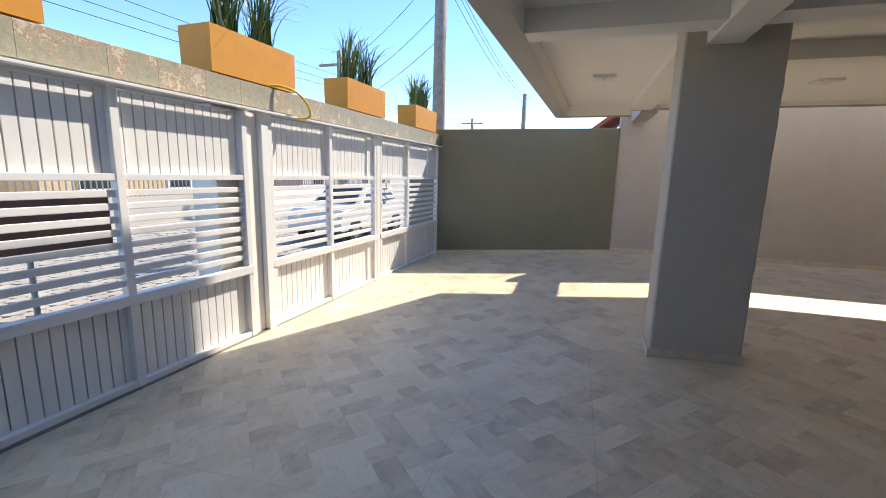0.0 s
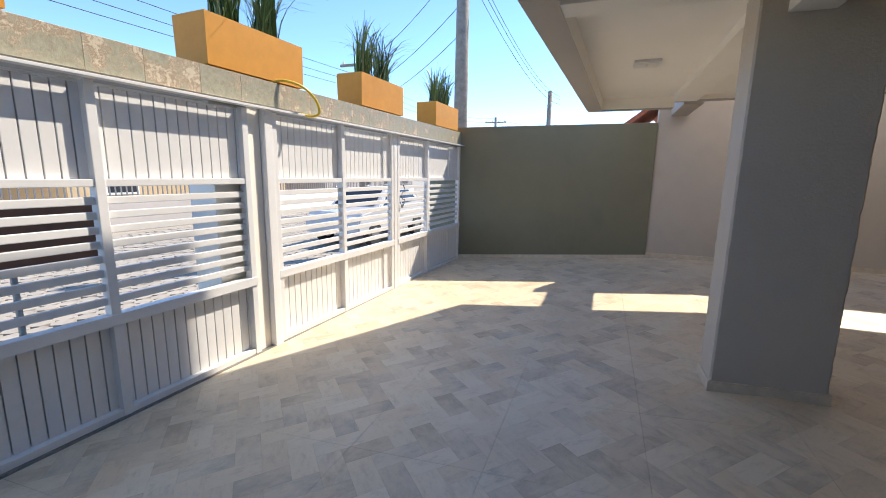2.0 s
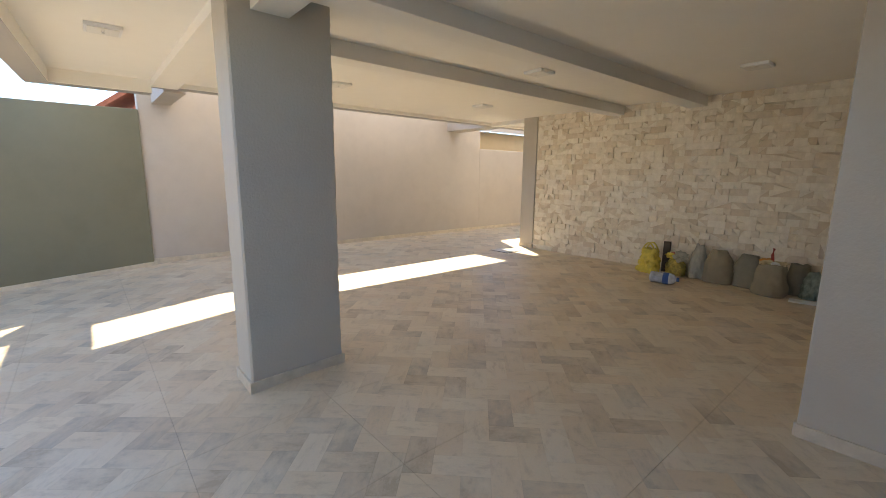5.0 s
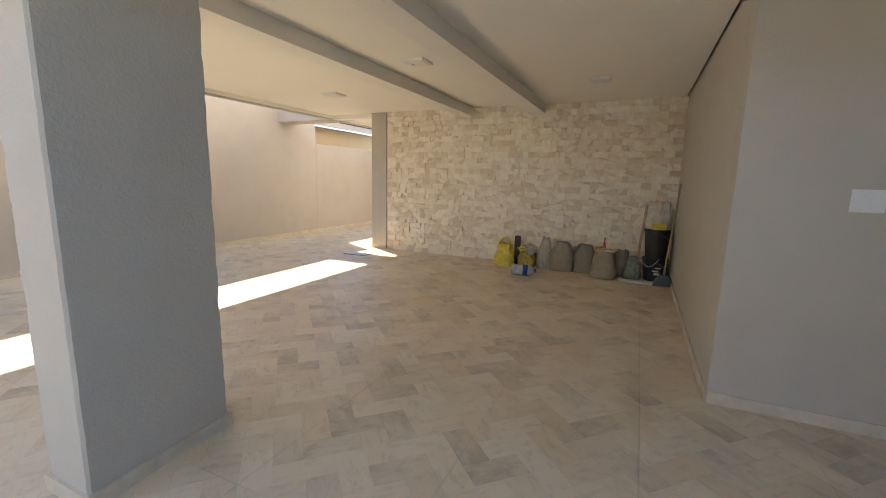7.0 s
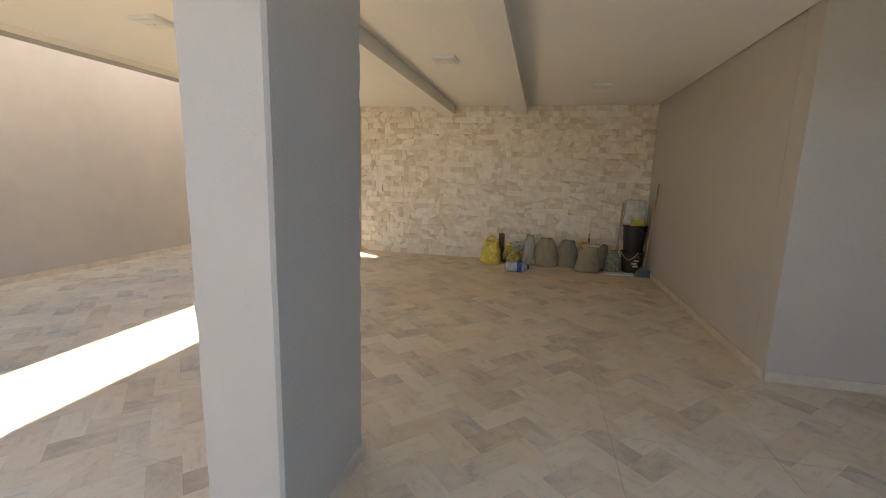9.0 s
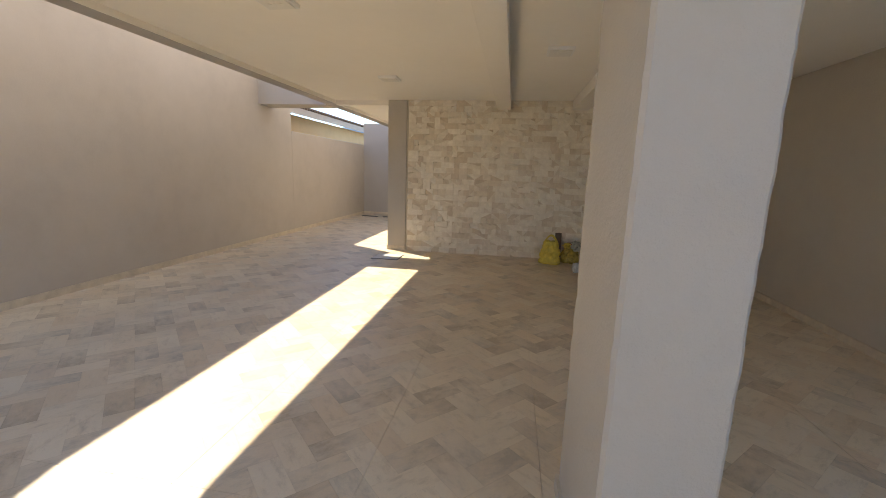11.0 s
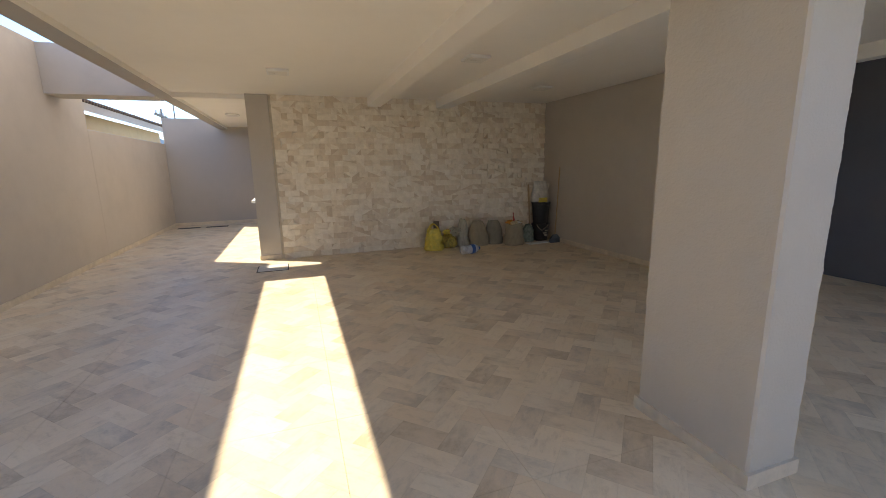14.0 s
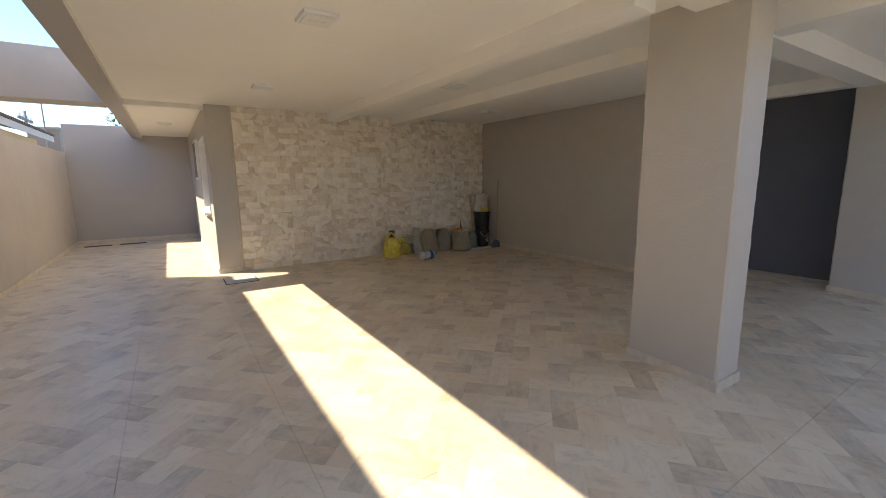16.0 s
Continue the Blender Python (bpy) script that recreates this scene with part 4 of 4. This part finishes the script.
part("body", cube(-0.22, 0.22, 0.0, 0.79, 1.12, 1.58, 0.01), M_BROWN, t)
part("post", lathe([(0.022, 0.0), (0.022, 1.12)], 14, m=Matrix.Translation((-0.19, 0.40, 0))), M_STEEL, t)

def car(x, y, rot, material, label):
    """A small hatchback: lofted body, dark windows, wheels."""
    t = thing("car", label, "car", Matrix.Translation((x, y, STREET_Z)) @ Matrix.Rotation(radians(rot), 4, 'Z'))
    side = [(-1.9, 0.35), (-1.92, 0.62), (-1.75, 0.86), (-0.95, 0.96), (-0.35, 1.40), (0.95, 1.44), (1.55, 1.10), (1.85, 0.98), (1.92, 0.6), (1.9, 0.33), (-1.0, 0.24), (1.0, 0.24)]
    bm = bmesh.new()
    outline = side[:10]
    rows = []
    for w, f in ((-0.80, 0.0), (-0.74, 1.0), (0.74, 1.0), (0.80, 0.0)):
        rows.append([bm.verts.new((px, w * (1 - 0.22 * max(0, pz - 0.95) / 0.5), pz if f else min(pz, 0.9) * 0.98 + (0.0 if pz < 0.9 else (pz - 0.9) * 0.98))) for px, pz in outline])
    for a, b in zip(rows, rows[1:]):
        for k in range(len(outline) - 1):
            bm.faces.new((a[k], a[k + 1], b[k + 1], b[k]))
    bm.faces.new(rows[0])
    bm.faces.new(list(reversed(rows[-1])))
    bmesh.ops.recalc_face_normals(bm, faces=bm.faces[:])
    bmesh.ops.bevel(bm, geom=bm.edges[:], offset=0.03, segments=2, affect='EDGES')
    part("body", bm, material, t, smooth=False)
    for s in (-1, 1):
        for poly in ([(-0.72, 1.0), (-0.30, 1.34), (0.25, 1.37), (0.25, 1.0)], [(0.32, 1.0), (0.32, 1.37), (0.9, 1.37), (1.3, 1.06)]):
            bm = bmesh.new()
            vs = [bm.verts.new((px, s * (0.80 * (1 - 0.22 * max(0, pz - 0.95) / 0.5) + 0.006), pz)) for px, pz in poly]
            f = bm.faces.new(vs)
            r = bmesh.ops.extrude_face_region(bm, geom=[f])
            for e in r["geom"]:
                if isinstance(e, bmesh.types.BMVert):
                    e.co.y -= s * 0.02
            part("side_window", bm, M_CARG, t)
        for px in (-1.2, 1.2):
            wh = part("wheel", lathe([(0.17, -0.09), (0.30, -0.09), (0.31, -0.06), (0.31, 0.06), (0.30, 0.09), (0.17, 0.09)], 24), M_TYRE, t)
            wh.matrix_basis = Matrix.Translation((px, s * 0.74, 0.31)) @ Matrix.Rotation(radians(90), 4, 'X')
            part("rim", lathe([(0.17, -0.092), (0.18, 0.0), (0.17, 0.092)], 18), M_STEEL, wh)
    bm = bmesh.new()
    vs = [bm.verts.new(c) for c in ((-0.93, -0.62, 1.0), (-0.93, 0.62, 1.0), (-0.40, 0.55, 1.385), (-0.40, -0.55, 1.385), (-0.90, -0.62, 0.99), (-0.90, 0.62, 0.99), (-0.37, 0.55, 1.37), (-0.37, -0.55, 1.37))]
    for f in ((0, 1, 2, 3), (4, 7, 6, 5), (0, 4, 5, 1), (1, 5, 6, 2), (2, 6, 7, 3), (3, 7, 4, 0)):
        bm.faces.new([vs[i] for i in f])
    for v in bm.verts:
        v.co += Vector((-0.012, 0, 0.012))
    part("windscreen", bm, M_CARG, t)
    for s in (-0.55, 0.55):
        part("headlight", cube(-1.93, -1.85, s - 0.14, s + 0.14, 0.66, 0.78, 0.02), M_PLATE, t)


car(-6.3, 11.2, 88, M_CARW, "white hatchback parked along the street")

# houses across the street


def house(name, label, x, y0, y1, h, wallmat, roofmat, seed, depth=7.0):
    t = thing(name, label, "house", Matrix.Translation((x, 0, STREET_Z - 0.05)))
    part("wall", cube(-depth, 0, y0, y1, 0, h), wallmat, t)
    bm = bmesh.new()
    pk, ov = h + 1.3, 0.4
    pr = [(ov, h - 0.05), (ov, h + 0.08), (-depth / 2, pk), (-depth - ov, h + 0.08), (-depth - ov, h - 0.05), (-depth / 2, pk - 0.14)]
    a = [bm.verts.new((px, y0 - ov, pz)) for px, pz in pr]
    b = [bm.verts.new((px, y1 + ov, pz)) for px, pz in pr]
    for k in range(6):
        bm.faces.new((a[k], a[(k + 1) % 6], b[(k + 1) % 6], b[k]))
    bm.faces.new(list(reversed(a)))
    bm.faces.new(b)
    bmesh.ops.recalc_face_normals(bm, faces=bm.faces[:])
    part("roof", bm, roofmat, t)
    r = random.Random(seed)
    n = max(1, int((y1 - y0) / 3))
    for k in range(n):
        yy = y0 + (k + 0.5) * (y1 - y0) / n
        wd = part("window", cube(-0.02, 0.05, yy - 0.6, yy + 0.6, 0.95, 2.05, 0.01), M_PLATE, t)
        part("pane", cube(0.05, 0.056, yy - 0.52, yy + 0.52, 1.03, 1.97), M_CARG, wd)
    return t


house("house", "low white house across the street", -16.5, -4, 7, 2.9, M_CEIL, M_REDROOF, 1)
house("house", "beige house across the street with red roof", -17.0, 9.5, 20, 3.0, M_NEIGH, M_REDROOF, 2)
house("house", "grey house further along the street", -16.5, 23, 36, 2.9, M_WALL, M_ROOF, 3)
for y0, y1, mt in ((-6, 4.5, M_CEIL), (6.0, 13, M_WALL), (14.5, 30, M_CEIL)):
    t = thing("street_wall", "painted garden wall across the street", "wall", Matrix.Translation((-13.6, 0, STREET_Z - 0.05)))
    part("base", cube(-0.15, 0, y0, y1, 0, 0.9), mt, t)
    me = mesh_of("bar", cube(-0.09, -0.06, -0.015, 0.015, 0.9, 1.7), M_STEEL)
    for k in range(int((y1 - y0) / 0.16)):
        piece("bar", me, t, Matrix.Translation((0, y0 + 0.08 + k * 0.16, 0)))
    part("rail", cube(-0.1, -0.05, y0, y1, 1.66, 1.72), M_STEEL, t)

# neighbour behind the low wall
t = thing("neighbour_house", "ochre neighbour house with dark tiled eave", "house", Matrix.Translation((0, 0, -0.55)))
part("wall", cube(7.0, 17.5, 10.35, 16, 0, 3.3), M_NEIGH, t)
bm = bmesh.new()
v = [bm.verts.new(c) for c in ((6.8, 10.0, 3.40), (17.7, 10.0, 3.40), (17.7, 13.5, 4.3), (6.8, 13.5, 4.3), (6.8, 10.0, 3.46), (17.7, 10.0, 3.46), (17.7, 13.5, 4.36), (6.8, 13.5, 4.36))]
for f in ((0, 3, 2, 1), (4, 5, 6, 7), (0, 1, 5, 4), (1, 2, 6, 5), (2, 3, 7, 6), (3, 0, 4, 7)):
    bm.faces.new([v[i] for i in f])
part("roof", bm, M_ROOF, t)
part("fascia", cube(6.8, 17.7, 9.97, 10.0, 3.26, 3.43), M_WALL, t)
me = mesh_of("roof_tile", lathe([(0.036, 0.0), (0.042, 0.02), (0.036, 0.34), (0.03, 0.36)], 8), M_ROOF)
for k in range(72):
    piece("roof_tile", me, t, Matrix.Translation((6.9 + k * 0.15, 9.92, 3.455)) @ Matrix.Rotation(radians(-75), 4, 'X'))
t = thing("outbuilding", "brown rendered outbuilding beyond the back wall", "outbuilding", Matrix.Translation((24.5, 10.85, -0.77)))
part("wall", cube(0, 3.0, 0, 0.95, 0, 4.5), M_BROWNWALL, t)
part("roof", cube(-0.08, 3.08, -0.08, 1.03, 4.5, 4.6, 0.01), M_CONC, t)
house("house", "red roofed house behind the green wall", 2.9, 15.0, 22.0, 3.25, M_CEIL, M_REDROOF, 4, depth=2.4)

# ---- poles, wires, tree, hills ----


def pole(x, y, h, rad, arms, label):
    t = thing("utility_pole", label, "utility pole", Matrix.Translation((x, y, STREET_Z - 0.2)), "utility poles")
    part("shaft", lathe([(rad * 1.1, 0), (rad, h * 0.4), (rad * 0.8, h)], 14), M_POLE, t, smooth=True)
    for z in arms:
        a = part("crossarm", cube(-1.0, 1.0, -0.05, 0.05, z, z + 0.1), M_POLE, t)
        for k in (-0.85, -0.3, 0.3, 0.85):
            part("insulator", lathe([(0.03, z + 0.1), (0.05, z + 0.16), (0.03, z + 0.24)], 8, m=Matrix.Translation((k, 0, 0))), M_PLATE, a)
    return t


P0 = (-3.75, 11.3)
pole(*P0, 8.5, 0.175, (), "tall weathered utility pole beside the wall")
pole(-3.95, 30.6, 7.6, 0.17, (), "far dark utility pole beyond the wall")
pole(-9.8, 39.5, 7.2, 0.14, (6.7,), "far utility pole with a crossarm")
pole(4.5, 70, 8.0, 0.17, (7.2,), "far utility pole with a crossarm")
pole(24, 11.75, 5.0, 0.06, (4.6,), "utility pole beyond the neighbour roof")
pole(24, 11.2, 5.9, 0.035, (), "thin mast beyond the neighbour roof")
pole(-10.4, 17.4, 7.2, 0.13, (6.6,), "utility pole across the street")


def wire(a, b, sag, n=16):
    pts = []
    for k in range(n + 1):
        f = k / n
        p = Vector(a).lerp(Vector(b), f)
        p.z -= sag * 4 * f * (1 - f)
        pts.append(p)
    t = thing("overhead_cable", "thin black overhead cable along the street", "cable", group="overhead cables")
    part("strand", tube(pts, 0.009, sides=5), M_CABLE, t)


for k, z in enumerate((5.3, 5.0, 4.75)):
    wire((-10.4 - k * 0.1, -16, z), (-10.4, 17.4, z + 0.25), 0.35)
    wire((-10.4, 17.4, z + 0.25), (-9.8, 39.5, z + 1.2), 0.6)
for z in (6.6, 5.6, 4.9):
    wire((P0[0], P0[1], z), (-10.4, 17.4, z - 0.6), 0.3)
for z in (6.9, 6.7, 6.4):
    wire((P0[0], P0[1], z), (-3.3, 30.6, z - 0.3), 0.7)
wire((P0[0], P0[1], 6.6), (6.0, 24.0, 3.4), 0.5)
for k in range(4):
    wire((-9.8, 39.5, 6.4 - 0.35 * k), (4.5, 70, 6.9 - 0.3 * k), 0.4)

t = thing("tree", "leafy tree beyond the back wall", "tree", Matrix.Translation((24.1, 7.95, -0.77)) @ Matrix.Diagonal((1.0, 1.0, 1.18, 1)))
bm = bmesh.new()
tube([(0, 0, 0), (0.05, 0.1, 1.6), (-0.1, 0.0, 3.0)], 0.13, bm)
for a in range(6):
    c, s = math.cos(a * 1.05), math.sin(a * 1.05)
    tube([(-0.05, 0.0, 2.4 + a * 0.1), (0.6 * c, 0.6 * s, 3.2 + 0.1 * a), (1.2 * c, 1.2 * s, 3.7 + 0.12 * a)], 0.04, bm, 6)
part("trunk", bm, M_BARK, t, smooth=True)
verts, faces = [], []
rt = random.Random(8)
for k in range(1500):
    d = Vector((rt.gauss(0, 1), rt.gauss(0, 1), rt.gauss(0, 1))).normalized() * rt.uniform(0.3, 1.0) ** 0.5
    if noise.noise(d * 2.3) < -0.12:
        continue
    c = Vector((d.x * 1.5, d.y * 1.5, 3.7 + d.z * 1.05))
    q = Vector((rt.gauss(0, 1), rt.gauss(0, 1), rt.gauss(0, 1))).normalized()
    e = q.orthogonal().normalized() * rt.uniform(0.05, 0.10)
    g = q.cross(e).normalized() * rt.uniform(0.03, 0.05)
    i0 = len(verts)
    verts += [c - e, c + g, c + e, c - g]
    faces.append((i0, i0 + 1, i0 + 2, i0 + 3))
me = bpy.data.meshes.new("crown")
me.from_pydata([tuple(v) for v in verts], [], faces)
me.materials.append(M_LEAF)
cr = new("crown", me)
cr.parent = t

verts, faces = [], []
NH = 90
for k in range(NH + 1):
    a = radians(-60 + 150 * k / NH)
    d = 850
    hgt = 45 + 60 * max(0, noise.noise(Vector((k * 0.11, 0, 2))) + 0.25) + 6 * noise.noise(Vector((k * 0.7, 3, 2)))
    verts += [(d * math.sin(a), d * math.cos(a), -5), ((d + 120) * math.sin(a), (d + 120) * math.cos(a), hgt)]
for k in range(NH):
    faces.append((2 * k, 2 * k + 2, 2 * k + 3, 2 * k + 1))
me = bpy.data.meshes.new("backdrop")
me.from_pydata(verts, [], faces)
me.materials.append(M_HILL)
tagged(new("backdrop", me), "hazy far hills on the horizon", kind="structure")

# ---- split-stone pieces of the clad wall ----
rs = random.Random(11)
ROWS_H = 0.0904


def stone_solid(w, h, r):
    """A moulded block: a tilted face, often broken by one slanted ridge."""
    mid, sy, sz = r.uniform(0.022, 0.040), r.uniform(-0.013, 0.013), r.uniform(-0.018, 0.008)
    kind = r.random()

    def at(u, v, drop=0.0):
        return (-max(0.003, mid + sy * (2 * u - 1) + sz * (2 * v - 1) - drop), u * w, v * h)

    d = r.uniform(0.018, 0.028)
    k, e = r.uniform(0.3, 0.7), r.uniform(0.3, 0.7)
    if kind < 0.34:
        facets = [[at(0, 0), at(1, 0), at(1, 1), at(0, 1)]]
    elif kind < 0.46:
        facets = [[at(0, 0, d), at(1, 0), at(0, 1)], [at(1, 0), at(1, 1), at(0, 1)]]
    elif kind < 0.58:
        facets = [[at(0, 0), at(1, 0, d), at(1, 1)], [at(0, 0), at(1, 1), at(0, 1)]]
    elif kind < 0.68:
        facets = [[at(0, 0), at(1, 0), at(1, 1, d * 0.6), at(0, k)], [at(0, k), at(1, 1, d * 0.6), at(0, 1, d)]]
    elif kind < 0.78:
        facets = [[at(0, 0), at(1, 0), at(1, k)], [at(0, 0), at(1, k), at(1, 1, d), at(0, 1, d)]]
    elif kind < 0.89:
        facets = [[at(k, 0), at(1, 0, d), at(1, e)], [at(0, 0), at(k, 0), at(1, e), at(1, 1), at(0, 1)]]
    else:
        # an arched shoulder
        facets = [[at(0, 0), at(1, 0), at(1, 0.35), at(0.75, 0.85), at(0.4, 1), at(0, 1)], [at(1, 0.35), at(1, 1, d), at(0.4, 1, 0.004), at(0.75, 0.85)]]
    vs, fs = [], []
    for f in facets:
        fs.append(tuple(reversed(range(len(vs), len(vs) + len(f)))))
        vs += f
    rim = {}
    for f in facets:
        for p in f:
            key = (round(p[1] / w, 2), round(p[2] / h, 2))
            if key in ((0, 0), (1, 0), (1, 1), (0, 1)):
                rim[key] = p
    rim = [rim[c] for c in ((0, 0), (1, 0), (1, 1), (0, 1))]
    i0 = len(vs)
    vs += rim + [(0.006, p[1], p[2]) for p in rim]
    fs += [tuple(i0 + q for q in f) for f in ((0, 4, 5, 1), (1, 5, 6, 2), (2, 6, 7, 3), (3, 7, 4, 0))]
    return vs, fs


wall_ob = bpy.data.objects["wall_stone"]
verts, faces = [], []
nrow = int((CEIL) / ROWS_H) + 1
unit = 0.044
ncol = int((COL_Y - SOUTH_Y) / unit)
used = np.zeros((nrow, ncol + 1), bool)
singles = 0
for r in range(nrow):
    c = 0
    while c < ncol:
        if used[r, c]:
            c += 1
            continue
        free = 1
        while c + free < ncol and not used[r, c + free] and free < 5:
            free += 1
        n = min(free, rs.choice((2, 2, 3, 3, 4)))
        if free - n == 1:
            n = free
        tall = r + 1 < nrow and rs.random() < 0.07 and n <= 4 and not used[r + 1, c:c + n].any()
        rows = 2 if tall else 1
        used[r:r + rows, c:c + n] = True
        w, h = n * unit, rows * ROWS_H
        top_z = min(h, CEIL - r * ROWS_H)
        y0, z0 = SOUTH_Y + c * unit, r * ROWS_H
        vs, fs = stone_solid(w, top_z, rs)
        if 0.35 < z0 < 1.3 and 3.6 < y0 < 5.6 and singles < 290:
            me = bpy.data.meshes.new("stone")
            me.from_pydata(vs, [], [tuple(reversed(f)) for f in fs])
            me.materials.append(M_STONE)
            ob = new("stone", me)
            ob.location = (STONE_X + 0.03, y0, z0)
            ob.parent = wall_ob
            singles += 1
        else:
            i0 = len(verts)
            verts += [(STONE_X + 0.03 + a, y0 + b, z0 + e) for a, b, e in vs]
            faces += [tuple(i0 + i for i in reversed(f)) for f in fs]
        c += n
me = bpy.data.meshes.new("stones")
me.from_pydata(verts, [], faces)
me.materials.append(M_STONE)
ob = new("stones", me)
ob.parent = wall_ob
tagged(ob, kind="stuff")

# ---- floor tiles ----
T, J = 0.81, 0.0015
ME_TILE = mesh_of("floor_tile", cube(J / 2, T - J / 2, J / 2, T - J / 2, -0.012, 0.0, 0.0005), M_TILE)
ang = math.atan(SLOPE)
TL = T * math.cos(ang)
tiles = []
for a in range(-6, 15):
    for b in range(-11, 5):
        y0 = 5.80 + b * T
        x0 = CREASE + a * T
        if a < 0:
            x0 = CREASE + a * TL
        if y0 + T < -2.6 or y0 > WALL_N or x0 > 12.5:
            continue
        if x0 > STONE_X + 0.2 and y0 + T < COL_Y + 0.3:
            continue
        if x0 > CORNER_X + 0.2 and y0 + T < SOUTH_Y:
            continue
        m = Matrix.Translation((x0, y0, ground(x0) if a < 0 else 0.0))
        if a < 0:
            m = m @ Matrix.Rotation(-ang, 4, 'Y')
        piece("tile", ME_TILE, floor, m)
